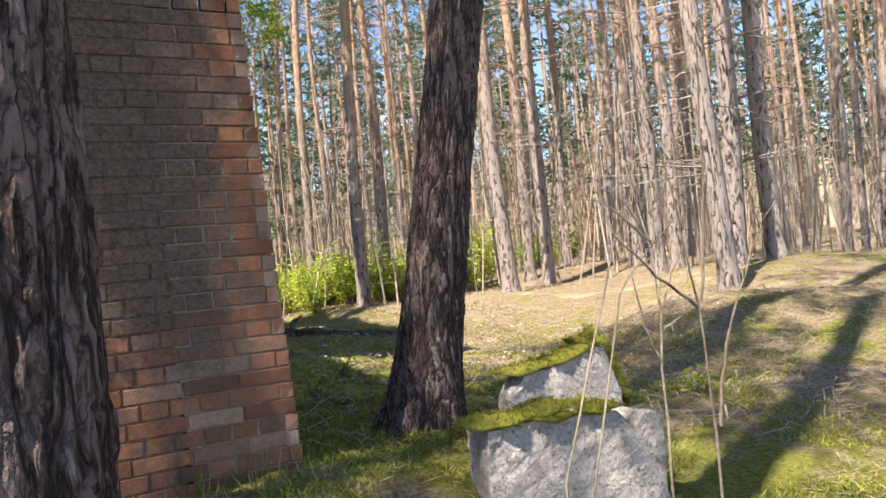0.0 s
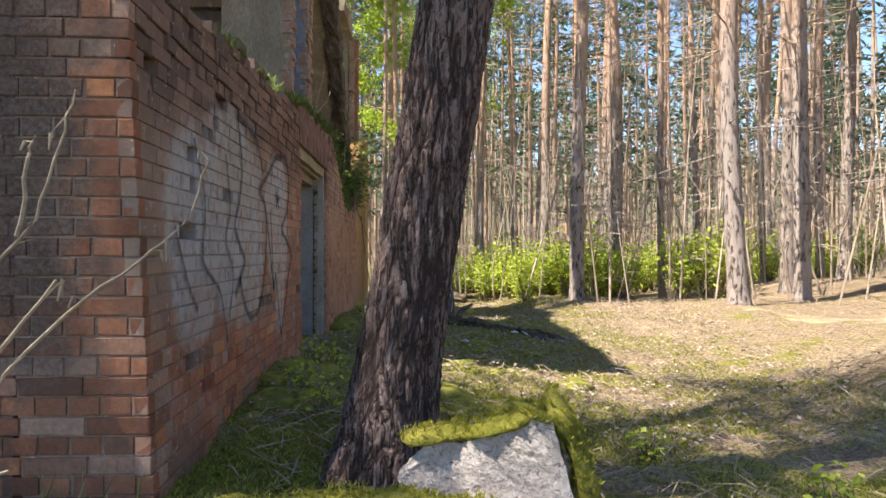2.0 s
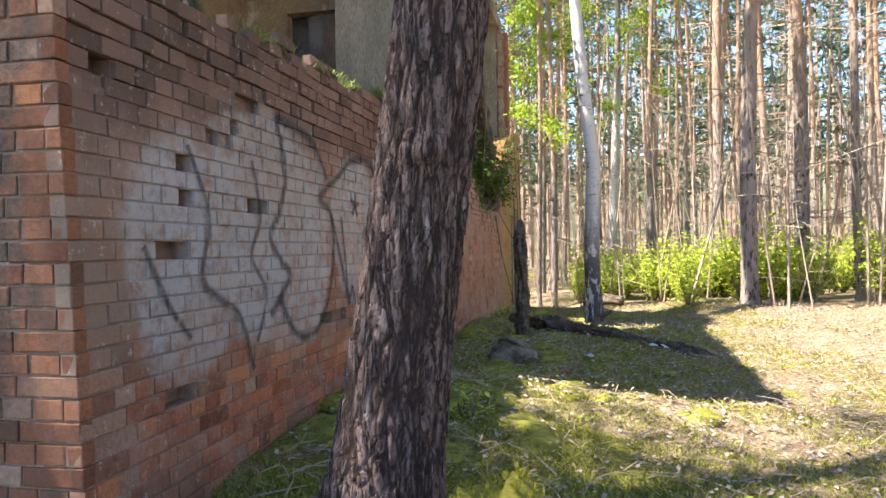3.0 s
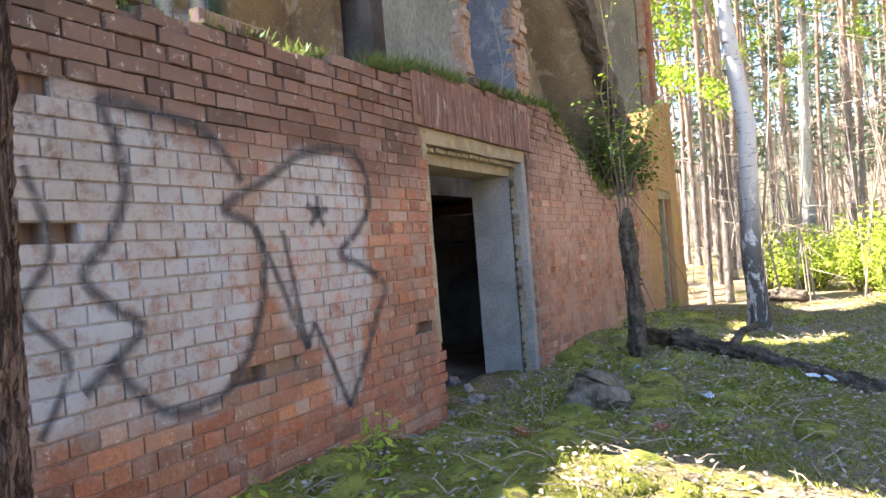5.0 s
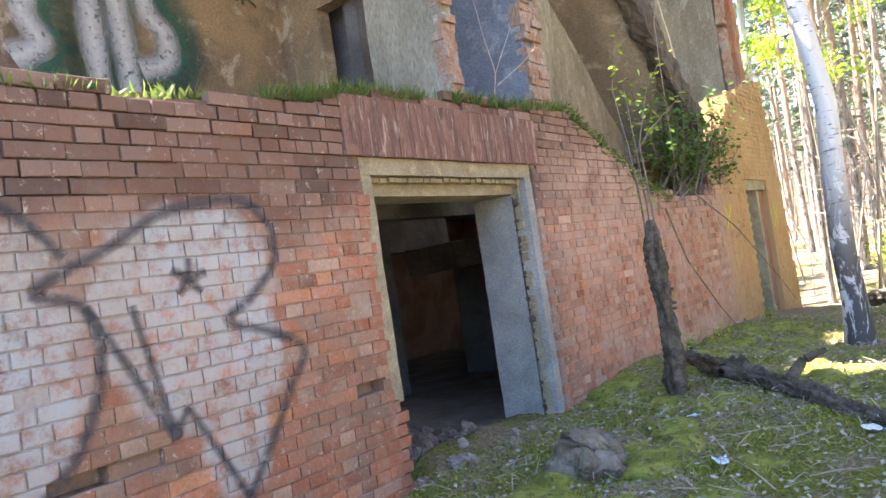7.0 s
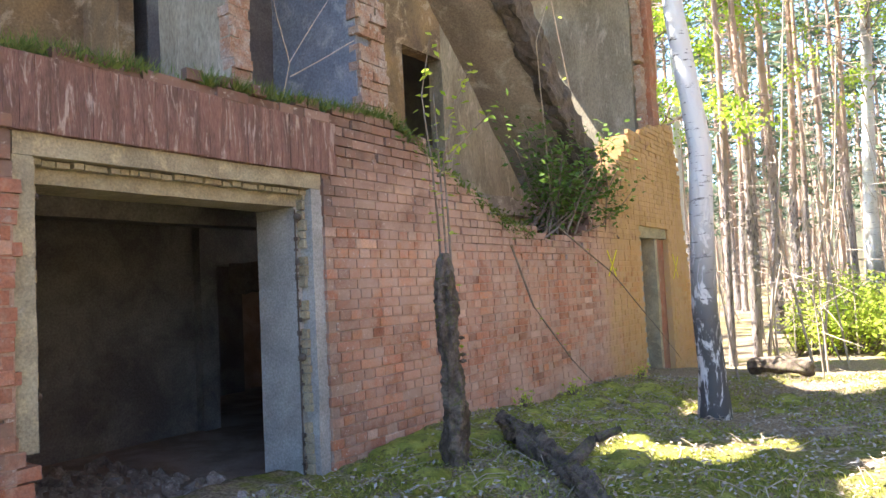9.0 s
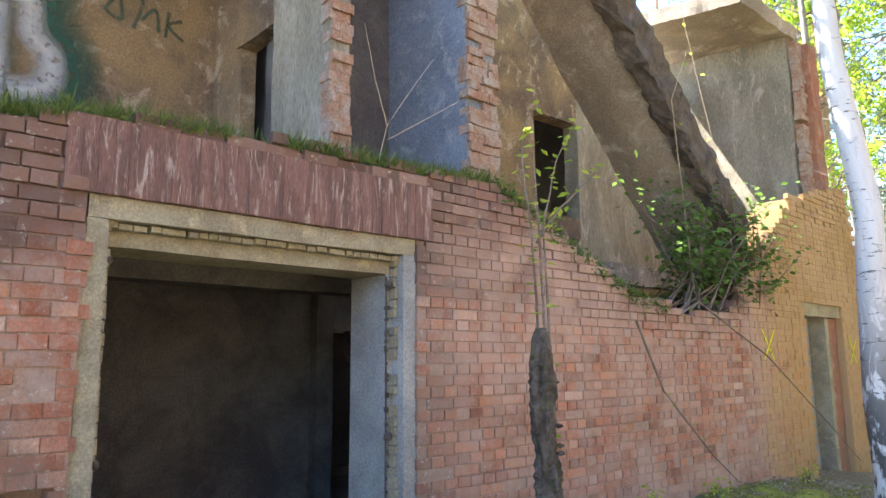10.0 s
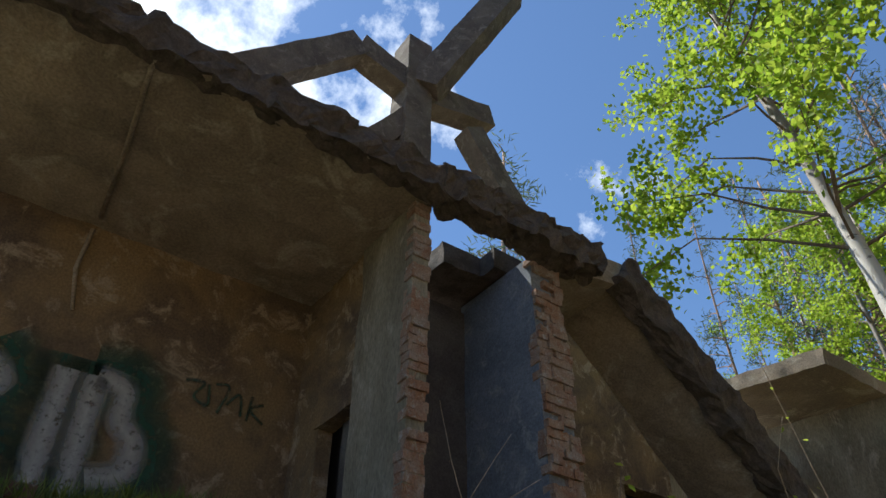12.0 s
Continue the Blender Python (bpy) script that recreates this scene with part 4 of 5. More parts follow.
def forest():
    spots = list(CLEAR) + [(x, y, 1.15) for x, y in BEHIND]
    r = random.Random(21)
    far = []
    tries = 0
    while tries < 90000 and len(far) < 800:
        tries += 1
        a = r.uniform(-0.75, 1.9)
        d = 13 + 75 * r.random() ** 0.75
        x, y = 1.5 + d * math.sin(a), 1.5 + d * math.cos(a)
        if (-8 < x < 1.0 and y < 20.5) or (x < 5 and y < 14.5) or (x < 4.3 and y < 24):
            continue
        near = d < 34 and len(spots) < 255
        if all((x - p[0]) ** 2 + (y - p[1]) ** 2 > (1.3 if d < 30 else 0.7) for p in (spots if near else spots + far)):
            (spots if near else far).append((x, y, r.uniform(0.5, 0.9)))
    for k, (x, y, s) in enumerate(spots):
        m = pose(x, y, ground_z(x, y) - 0.05, r.gauss(0, 1.2), r.gauss(0, 1.2), r.uniform(0, 360))
        if k < len(PINES):
            ob = PINES[k]
            ob.matrix_basis = m
        else:
            ob = copy_thing(PINES[k % len(PINES)], m)
        ob.scale = (s, s, 1)
    wood, green = Mass(), Mass()
    for x, y, s in far:
        h = r.uniform(15, 21)
        z = ground_z(x, y)
        lean = Vector((r.gauss(0, .35), r.gauss(0, .35), 0))
        pts = [Vector((x, y, z)) + lean * q * q + Vector((0, 0, h * q)) for q in (0, .3, .6, .85, 1)]
        tube(wood, pts, [.15 * s, .13 * s, .10 * s, .06 * s, .02], 5, False)
        for k in range(5):
            q = r.uniform(.1, .5)
            p = Vector((x, y, z + h * q))
            d = rand_dir(r, 0.25) * r.uniform(.4, 1.5)
            tube(wood, [p, p + d], [.02, .006], 3, False)
        for k in range(21):
            q = r.uniform(.25, 1)
            c = Vector((x, y, z + h * q)) + lean * q * q + rand_dir(r, .25) * ((1 - q) * 2.8 + .4) * r.uniform(.3, 1)
            for m in range(9):
                blade(green, c + rand_dir(r, .6) * r.uniform(.05, .6), rand_dir(r, .6), rand_dir(r), .2, r.uniform(.4, .85))
    poles = Mass()
    for k in range(620):
        a = r.uniform(-.15, 1.3)
        d = r.uniform(12.5, 34)
        x, y = .8 + d * math.sin(a), .5 + d * math.cos(a)
        if x < 1.5 and y < 21 or x < 4.5 and y < 14.5:
            continue
        z, hh = ground_z(x, y), r.uniform(1.5, 7)
        lean = Vector((r.gauss(0, .12), r.gauss(0, .12), 1)) * hh
        p = Vector((x, y, z))
        tube(poles, [p, p + lean * .5 + rand_dir(r, 0) * .08, p + lean], [.006 + .003 * hh, .004 + .0015 * hh, .003], 4, False)
        for m in range(12):
            q = p + lean * r.uniform(.2, .98)
            e = q + rand_dir(r, .5) * r.uniform(.25, .9) + Vector((0, 0, .15))
            tube(poles, [q, q.lerp(e, .5) + rand_dir(r) * .04, e], [.006, .005, .002], 3, False)
    tagged(pydata("thicket", poles.v, poles.f, TWIG_GREY), "bare thin saplings and twigs between the pines", "thicket", kind="stuff")
    ob = tagged(empty("far_woods", (20, 50, 1)), "dense far pine wood of thin trunks and needles", "woods", kind="stuff")
    for nm, ms, mt in (("trunks", wood, BARK_FAR), ("crowns", green, NEEDLES)):
        tagged(pydata(nm, ms.v, ms.f, mt, ob, "", nm == "trunks"), kind="stuff").matrix_local = Matrix.Translation((-20, -50, -1))


forest()


def near_pine(name, base, top, radii, seed, label):
    """A close pine with furrowed bark plates modelled in the mesh."""
    r = random.Random(seed)
    base, top = Vector(base), Vector(top)
    rows, sides = 640, 190
    mass = Mass()
    furrow = []
    h = (top - base).length
    ax = (top - base).normalized()
    u = ax.cross(Vector((0, 1, 0))).normalized()
    v = ax.cross(u)
    for i in range(rows + 1):
        q = i / rows
        s = q ** 2.2 * h
        rad = radii[1] + (radii[2] - radii[1]) * s / h + (radii[0] - radii[1]) * math.exp(-s / 0.36)
        c = ax * s
        for k in range(sides):
            a = 2 * math.pi * k / sides
            w = Vector((math.cos(a) * 3.4, math.sin(a) * 3.4, s * 3.4 + seed))
            w += noise.noise_vector(w * 1.7) * 0.3
            cell = Vector((math.cos(a) * rad * 27, math.sin(a) * rad * 27, s * 8.5 + seed))
            cell += noise.noise_vector(cell * 0.45) * 0.55 + noise.noise_vector(cell * 1.9) * 0.16
            dist, pts = noise.voronoi(cell)
            gap = min(1.0, max(0.0, (dist[1] - dist[0]) / 0.16))
            flake = noise.noise(pts[0] * 3.3)
            long = Vector((math.cos(a) * rad * 15, math.sin(a) * rad * 15, s * 1.5 + seed)) + noise.noise_vector(cell * 0.5) * 0.3
            split = min(1.0, abs(noise.noise(long)) * 5.5)
            ridge = split * (0.42 + 0.36 * gap) + 0.22 * gap + 0.45 * flake * split
            furrow.append(ridge)
            flare = 1 + 0.22 * math.exp(-s / 0.2) * math.cos(a * 5 + seed)
            knot = 0.03 * math.exp(-((s - 1.58) / 0.05) ** 2 - ((a - 1.75 + math.pi * (seed == 8)) / 0.28) ** 2)
            rr = knot + rad * flare + 0.017 * (ridge - 0.6) + 0.006 * noise.noise(w * 1.1) + 0.0035 * noise.noise(w * 14)
            mass.v.append(tuple(c + (u * math.cos(a) + v * math.sin(a)) * rr))
    for i in range(rows):
        for k in range(sides):
            a, b = i * sides + k, i * sides + (k + 1) % sides
            mass.f.append((a, b, b + sides, a + sides))
    ob = tagged(empty(name, base), label, "tree")
    tr = pydata("trunk", mass.v, mass.f, BARK_NEAR, ob, "", True)
    tr.data.attributes.new("furrow", "FLOAT", "POINT").data.foreach_set("value", furrow)
    _, crown = pine_meshes(seed, h, 0.2, clumps=40)
    tilt = Vector((0, 0, 1)).rotation_difference(ax).to_matrix()
    crown.v = [tuple(tilt @ Vector(p)) for p in crown.v]
    pydata("crown", crown.v, crown.f, NEEDLES, ob)
    return ob


near_pine("pine_tree", (0.925, 3.78, .5), (3.37, 3.03, 16.0), (.30, .178, .07), 3, "thick leaning pine with deeply furrowed bark beside the corner")
near_pine("pine_tree", (-0.913, 1.2, .15), (-1.10, 1.35, 16.0), (.24, .19, .07), 8, "thick dark pine in front of the end wall")

# ---- birches ----
def birch_bark():
    mat, n, l, bsdf = material("birch_bark")
    vec = place_of(n, l, (1, 1, 4.5), False)
    src = n.new("ShaderNodeTexCoord")
    sep = n.new("ShaderNodeSeparateXYZ")
    l.new(src.outputs["Object"], sep.inputs["Vector"])
    marks = ramp_of(n, l, noise_of(n, l, vec, 5.5, 5, 0.7), 0.585, 0.66)
    plates = ramp_of(n, l, noise_of(n, l, place_of(n, l, (3, 3, 1), False), 2.2, 5, 0.7, 0.8), 0.42, 0.5)
    base = math_of(n, l, "SUBTRACT", 1.0, ramp_of(n, l, sep.outputs["Z"], 0.7, 2.6))
    col = mixed(n, l, marks, (0.60, 0.575, 0.545), (0.10, 0.09, 0.085))
    col = mixed(n, l, math_of(n, l, "MULTIPLY", base, plates), col, (0.07, 0.065, 0.06))
    # upper trunk browned with height, its backlit shade put into the colour
    shaded_top = ramp_of(n, l, sep.outputs["Z"], 5.5, 8.0)
    col = mixed(n, l, math_of(n, l, "MULTIPLY", shaded_top, 0.8), col, (0.16, 0.12, 0.095))
    l.new(col, bsdf.inputs["Base Color"])
    bsdf.inputs["Roughness"].default_value = 0.7
    bump_to(n, l, bsdf, math_of(n, l, "ADD", marks, plates), 0.5, 0.01)
    return mat


BARK_BIRCH = birch_bark()


def birch(place, path, r0, seed, leaves, label, low=5.0, spread=2.6, leaf=0.085):
    r = random.Random(seed)
    wood, crown, limbs = Mass(), Mass(), Mass()
    pts = [Vector(p) for p in path]
    h = pts[-1].z
    tube(wood, pts, [r0 * (1.25 if p.z < 0.2 else 1 - 0.8 * p.z / h) for p in pts], 12)

    def axis(z):
        for a, b in zip(pts, pts[1:]):
            if a.z <= z <= b.z:
                return a.lerp(b, (z - a.z) / (b.z - a.z))
        return pts[-1]
    tips = []
    for k in range(46):
        z = r.uniform(low, h * 0.98)
        a = r.uniform(0, 6.28)
        ln = r.uniform(0.5, 1.0) * spread * (1.1 - 0.6 * (z - low) / (h - low))
        p = axis(z)
        d = Vector((math.cos(a), math.sin(a), r.uniform(.2, .8)))
        q = p + d * ln * .55
        e = q + Vector((d.x, d.y, r.uniform(-.5, .3))) * ln * .5
        tube(limbs, [p, (p + q) / 2 + rand_dir(r) * .06, q, e], [.022, .017, .010, .004], 4)
        for m in range(5):
            s = q.lerp(e, r.random()) if m else e
            t = s + rand_dir(r, .8) * r.uniform(.2, .7)
            tube(limbs, [s, t], [.005, .002], 3)
            tips += [(s, t)]
    for k in range(leaves):
        s, t = tips[r.randrange(len(tips))]
        p = s.lerp(t, r.uniform(.1, 1.1)) + rand_dir(r) * r.uniform(.02, .28)
        blade(crown, p, rand_dir(r), rand_dir(r), leaf * .8, leaf * r.uniform(.8, 1.3))
    ob = tree_thing("birch_tree", wood, crown, BARK_BIRCH, LEAF_BIRCH, label, "tree", "birches")
    pydata("limb_work", limbs.v, limbs.f, TWIG, ob)
    ob.location = place
    return ob


birch((1.75, 13.2, .40), [(0, 0, -.3), (0, 0, .05), (0, 0, .5), (-.03, 0, 1.1), (0, 0, 2.0), (.03, .02, 2.7), (-.13, 0, 4.1), (-.25, .2, 5.8), (-.45, .3, 8.0), (-.75, .4, 10.1), (-.95, .6, 13.6)],
      .135, 31, 17000, "crooked white birch with dark base and fresh leaves", 6.0, 2.6)
birch((-.9, 20.6, .1), [(0, 0, -.3), (0, 0, .1), (.05, 0, 2), (-.1, 0, 5), (-.2, .1, 9), (-.4, .2, 14)], .11, 32, 12000, "slim birch with fresh yellow-green leaves", 4.5, 2.3)
birch((-1.2, 22.5, .2), [(0, 0, -.3), (0, 0, .1), (.1, 0, 3), (.2, 0, 7), (.1, .1, 11), (0, .2, 15)], .12, 33, 14000, "slim birch with fresh yellow-green leaves", 4.5, 3.0)
birch((-4.0, 24.0, .2), [(0, 0, -.3), (0, 0, .1), (-.1, 0, 3), (-.1, 0, 7), (.1, .1, 11), (.3, .2, 15)], .12, 34, 14000, "slim birch with fresh yellow-green leaves", 4.5, 3.0)
birch((2.46, 26.3, .25), [(0, 0, -.5), (0, 0, .1), (0, 0, 3), (.2, 0, 7), (.3, .1, 11), (.3, .2, 15)], .19, 35, 6000, "birch with a dark foot at the wood's edge", 5.0, 2.6)


# ---- undergrowth ----
def bush_masses(seed, h, w, leaves, size):
    r = random.Random(seed)
    wood, crown = Mass(), Mass()
    for k in range(16):
        a = r.uniform(0, 6.28)
        d = Vector((math.cos(a) * w * r.uniform(.2, 1), math.sin(a) * w * r.uniform(.2, 1), h * r.uniform(.6, 1.1)))
        tube(wood, [(0, 0, 0), d * .5 + rand_dir(r) * .06, d], [.012, .008, .003], 4)
        for m in range(leaves // 16):
            q = r.uniform(.25, 1.05)
            p = d * q + rand_dir(r) * r.uniform(.03, .22)
            blade(crown, p, rand_dir(r, .5), (r.gauss(0, .4), r.gauss(0, .4), 1), size * .6, size * r.uniform(.7, 1.3))
    return wood, crown


def bush_thing(name, seed, h, w, leaves, size, leaf, label, group=""):
    wood, crown = bush_masses(seed, h, w, leaves, size)
    ob = tagged(empty(name), label, "shrub", group)
    pydata("branchwork", wood.v, wood.f, TWIG, ob)
    pydata("foliage", crown.v, crown.f, leaf, ob)
    return ob


BUSHES = [bush_thing("shrub", 50 + k, 1.15, .8, 480, .11, LEAF_SPRING, "bright yellow-green spring shrub of the undergrowth", "undergrowth shrubs") for k in range(3)]


def undergrowth():
    r = random.Random(77)
    spots = []
    tries = 0
    while len(spots) < 150 and tries < 5000:
        tries += 1
        a = r.uniform(-.06, .62)
        d = r.uniform(14.5, 25)
        x, y = .5 + d * math.sin(a), .2 + d * math.cos(a)
        if r.random() < .35:
            x, y = r.uniform(1.6, 7), r.uniform(19, 29)
        if x < 1.2 or (x < 3.2 and y < 20) or (x > 7.5 and y < 17):
            continue
        spots.append((x, y))
    for k, (x, y) in enumerate(spots):
        m = pose(x, y, ground_z(x, y) - .03, 0, 0, r.uniform(0, 360))
        s = r.uniform(.6, 1.2)
        if k < 3:
            ob = BUSHES[k]
            ob.matrix_basis = m
        else:
            ob = copy_thing(BUSHES[k % 3], m)
        ob.scale = (s, s, s * r.uniform(.8, 1.25))


undergrowth()

# ---- concrete chunks by the corner ----
CHUNK = rough_material("chunk_face", (0.66, 0.60, 0.56), (0.45, 0.40, 0.375), 15.0, 60, 1.0, third=(0.20, 0.16, 0.145), lo=.3, hi=.7, dist=.02)
MOSS = rough_material("moss", (0.22, 0.22, 0.03), (0.36, 0.33, 0.06), 5.0, 120, 1.0, third=(0.10, 0.12, 0.02), dist=.02)


def chunk(name, base, poly, depth, mat, label, lean=0.0, turn=0.0, z0=-.5):
    """A slab of concrete with a broken outline: poly in (across, up), pushed back by depth."""
    bm = bmesh.new()
    out = []
    for (a, b), (c, d) in zip(poly, poly[1:] + poly[:1]):
        n = max(1, round(math.hypot(c - a, d - b) / .06))
        for k in range(n):
            q = k / n
            j = noise.noise_vector(Vector((9 * (a + (c - a) * q), 9 * (b + (d - b) * q), depth))) * .018
            out.append((a + (c - a) * q + j.x, b + (d - b) * q + j.y))
    f = [bm.verts.new((a, 0, b)) for a, b in out]
    k = [bm.verts.new((a * .94, depth, b * .96)) for a, b in out]
    bm.faces.new(f)
    bm.faces.new(list(reversed(k)))
    for i in range(len(f)):
        j = (i + 1) % len(f)
        bm.faces.new((f[j], f[i], k[i], k[j]))
    bmesh.ops.recalc_face_normals(bm, faces=bm.faces)
    bmesh.ops.triangulate(bm, faces=[q for q in bm.faces if len(q.verts) > 4])
    bmesh.ops.subdivide_edges(bm, edges=[e for e in bm.edges if e.calc_length() > .05], cuts=3, use_grid_fill=True)
    for v in bm.verts:
        v.co += noise.noise_vector(v.co * 8 + Vector((depth, 0, 0))) * .02 + noise.noise_vector(v.co * 26) * .008
    ob = tagged(empty(name, base), label, "concrete chunk", "concrete chunks")
    ob.matrix_basis = Matrix.Translation(base) @ pose(0, 0, 0, lean, 0, turn)
    part("block", bm, mat, ob)
    return ob


def moss_cap(parent, pts, thick, seed, width):
    """A soft moss cushion lying along pts, in the parent's own space."""
    r = random.Random(seed)
    bm = bmesh.new()
    for a, b in zip(pts, pts[1:]):
        a, b = Vector(a), Vector(b)
        n = max(2, round((b - a).length / .05))
        for k in range(n):
            p = a.lerp(b, k / n) + Vector((0, r.uniform(-.02, .02), 0))
            s = thick * r.uniform(.7, 1.3)
            slope = Matrix.Rotation(-math.atan2(b.z - a.z, b.x - a.x), 4, "Y")
            bmesh.ops.create_icosphere(bm, subdivisions=2, radius=1.0, matrix=Matrix.Translation(p) @ slope @ Matrix.Diagonal((.10, width * r.uniform(.85, 1.1), s * .75, 1)))
    for v in bm.verts:
        v.co += noise.noise_vector(v.co * 9) * .02 + noise.noise_vector(v.co * 50) * .009
    ob = part("moss", bm, MOSS, parent, "yellow-green moss cushion", True)
    fuzz = Mass()
    vs = [v.co.copy() for v in ob.data.vertices]
    for k in range(2600):
        p = vs[r.randrange(len(vs))]
        blade(fuzz, p, (r.gauss(0, .6), r.gauss(0, .6), 1), rand_dir(r), .006, r.uniform(.012, .03))
    pydata("moss_fuzz", fuzz.v, fuzz.f, MOSS_TIP, parent)


MOSS_TIP = leaf_material("moss_tips", (0.20, 0.21, 0.02), (0.36, 0.34, 0.06), .4)
front = chunk("concrete_chunk", (1.13, 2.47, .36), [(-.46, -.5), (-.44, .5), (-.1, .53), (.18, .49), (.27, .38), (.36, .47), (.45, .42), (.42, .1), (.46, -.5)], .34, CHUNK, "grey concrete block with a mossy top beside the pine", -4, -8)
moss_cap(front, [(-.43, .12, .51), (-.1, .12, .535), (.22, .12, .5)], .022, 5, .14)
moss_cap(front, [(-.2, .02, .51), (.12, .0, .49)], .026, 6, .05)
back = chunk("concrete_chunk", (1.28, 2.82, .42), [(-.26, -.2), (-.25, .48), (-.16, .59), (-.06, .57), (.06, .63), (.17, .68), (.26, .67), (.3, .52), (.33, .42), (.36, -.2)], .3, CHUNK, "speckled broken concrete chunk capped with moss", -3, -14)
moss_cap(back, [(-.18, .13, .585), (0, .13, .60), (.2, .13, .68), (.29, .13, .65)], .036, 7, .15)
moss_cap(back, [(.28, .14, .66), (.35, .15, .5), (.39, .16, .36)], .045, 8, .15)
chunk("concrete_chunk", (1.62, 2.72, .38), [(-.12, -.1), (-.1, .25), (0, .3), (.1, .22), (.13, -.1)], .25, BROKEN, "dark crumbling lump of broken concrete", 0, -30)


# ---- dead stub, log and stump ----
def gnarled(name, pts, radii, label, category, mat, seed, rough=.25, sides=26, step=.03):
    bm_mass = Mass()
    pts = [Vector(p) for p in pts]
    dense, rad = [], []
    for (a, b), (ra, rb) in zip(zip(pts, pts[1:]), zip(radii, radii[1:])):
        n = max(1, round((b - a).length / step))
        for k in range(n):
            dense.append(a.lerp(b, k / n))
            rad.append(ra + (rb - ra) * k / n)
    dense.append(pts[-1])
    rad.append(radii[-1])
    tube(bm_mass, dense, rad, sides)
    out = []
    for i, p in enumerate(bm_mass.v):
        c = dense[min(i // sides, len(dense) - 1)]
        d = Vector(p) - c
        q = Vector(p)
        ang, run = 2 * math.pi * (i % sides) / sides, (i // sides) * step
        groove = noise.noise((2.6 * math.cos(ang), 2.6 * math.sin(ang), run * 3 + seed))
        s = 1 + rough * (.5 * noise.noise(q * 6 + Vector((seed, 0, 0))) + .75 * groove + .35 * noise.noise(q * 33))
        out.append(tuple(c + d * s))
    ob = tagged(empty(name, dense[0]), label, category)
    pydata("trunk", out, bm_mass.f, mat, ob, "", True).matrix_local = Matrix.Translation(-dense[0])
    return ob


DEADWOOD = rough_material("deadwood", (0.065, 0.048, 0.038), (0.19, 0.15, 0.12), 9.0, 60, 1.0, third=(0.11, 0.12, 0.03), dist=.02)
STUMP = rough_material("rotten_stump", (0.17, 0.135, 0.10), (0.28, 0.235, 0.19), 6.0, 50, 1.0, stretch=(1, 1, .4), third=(0.13, 0.14, 0.035), dist=.02)
LOGWOOD = rough_material("log_bark", (0.075, 0.055, 0.042), (0.20, 0.155, 0.125), 9.0, 70, 1.0, third=(0.15, 0.155, 0.035), dist=.03)
stub = gnarled("tree_stub", [(.88, 9.95, .5), (.88, 9.95, .8), (.89, 9.93, 1.3), (.86, 9.93, 1.62), (.87, 9.93, 1.9), (.88, 9.93, 2.06)], [.10, .08, .068, .078, .066, .025], "rotten mossy dead tree stub by the wall", "tree stub", DEADWOOD, 3, .75, 40, .015)
r_ = random.Random(4)
for k in range(7):
    z = r_.uniform(1.2, 1.9)
    a = r_.uniform(0, 6.28)
    bm = bmesh.new()
    bmesh.ops.create_icosphere(bm, subdivisions=1, radius=.032, matrix=Matrix.Translation((.075 * math.cos(a), .075 * math.sin(a), z - .5)) @ Matrix.Diagonal((1, 1, .45, 1)))
    part("bracket_fungus", bm, DEADWOOD, stub)
gnarled("fallen_log", [(.62, 11.0, .74), (1.2, 10.4, .72), (1.7, 9.95, .68), (2.25, 9.3, .62), (2.65, 8.85, .6), (3.0, 8.62, .56)], [.045, .085, .06, .085, .075, .03], "dark rotten fallen log with moss on the ground", "log", LOGWOOD, 5, .95, 34, .02)
gnarled("log_branch", [(1.72, 9.95, .72), (1.8, 10.1, .84), (1.95, 10.2, .9)], [.045, .035, .02], "short broken branch beside the log", "branch", DEADWOOD, 7, .2, 12)
gnarled("tree_stump", [(.98, 8.12, .5), (.98, 8.12, .68), (1.0, 8.1, .78), (1.02, 8.1, .82)], [.24, .2, .15, .06], "low rotten tree stump in the moss", "stump", STUMP, 9, .7, 40, .02)
gnarled("fallen_log", [(1.55, 15.9, .6), (1.9, 15.8, .64), (2.3, 15.6, .62)], [.09, .12, .08], "thick mossy log at the wood's edge", "log", DEADWOOD, 11, .6)


# ---- saplings with pale catkin twigs ----
def sapling(base, lines, label, mat, leaf=None, radius=.008, leafiness=0, seed=1, catkins=True, leaf_size=.05):
    r = random.Random(seed)
    wood, green, cat = Mass(), Mass(), Mass()
    base = Vector(base)
    for line in lines:
        pts = [Vector(p) - base for p in line]
        dense = []
        for a, b in zip(pts, pts[1:]):
            for k in range(4):
                dense.append(a.lerp(b, k / 4) + rand_dir(r) * .0025)
        dense.append(pts[-1])
        n = len(dense)
        tube(wood, dense, [radius * (1 - .7 * k / n) for k in range(n)], 6)
        for k in range(2, n):
            if r.random() < .16:
                e = dense[k] + rand_dir(r, .5) * r.uniform(.012, .035)
                tube(wood, [dense[k], e], [radius * .35, radius * .15], 3)
                if catkins and r.random() < .8:
                    tube(cat, [e, e + Vector((r.uniform(-.006, .006), 0, -r.uniform(.012, .03)))], [.0026, .0012], 5)
            for m in range(leafiness):
                if r.random() < .7:
                    blade(green, dense[k] + rand_dir(r) * .05, rand_dir(r, .4), (0, .3, 1), leaf_size * .55, leaf_size * r.uniform(.7, 1.2))
    ob = tagged(empty("sapling", base), label, "sapling", "saplings")
    pydata("branchwork", wood.v, wood.f, mat, ob)
    if cat.v:
        tagged(pydata("catkin_cluster", cat.v, cat.f, TWIG_PALE, ob), kind="stuff")
    if green.v:
        pydata("foliage", green.v, green.f, leaf or LEAF_SPRING, ob)
    return ob


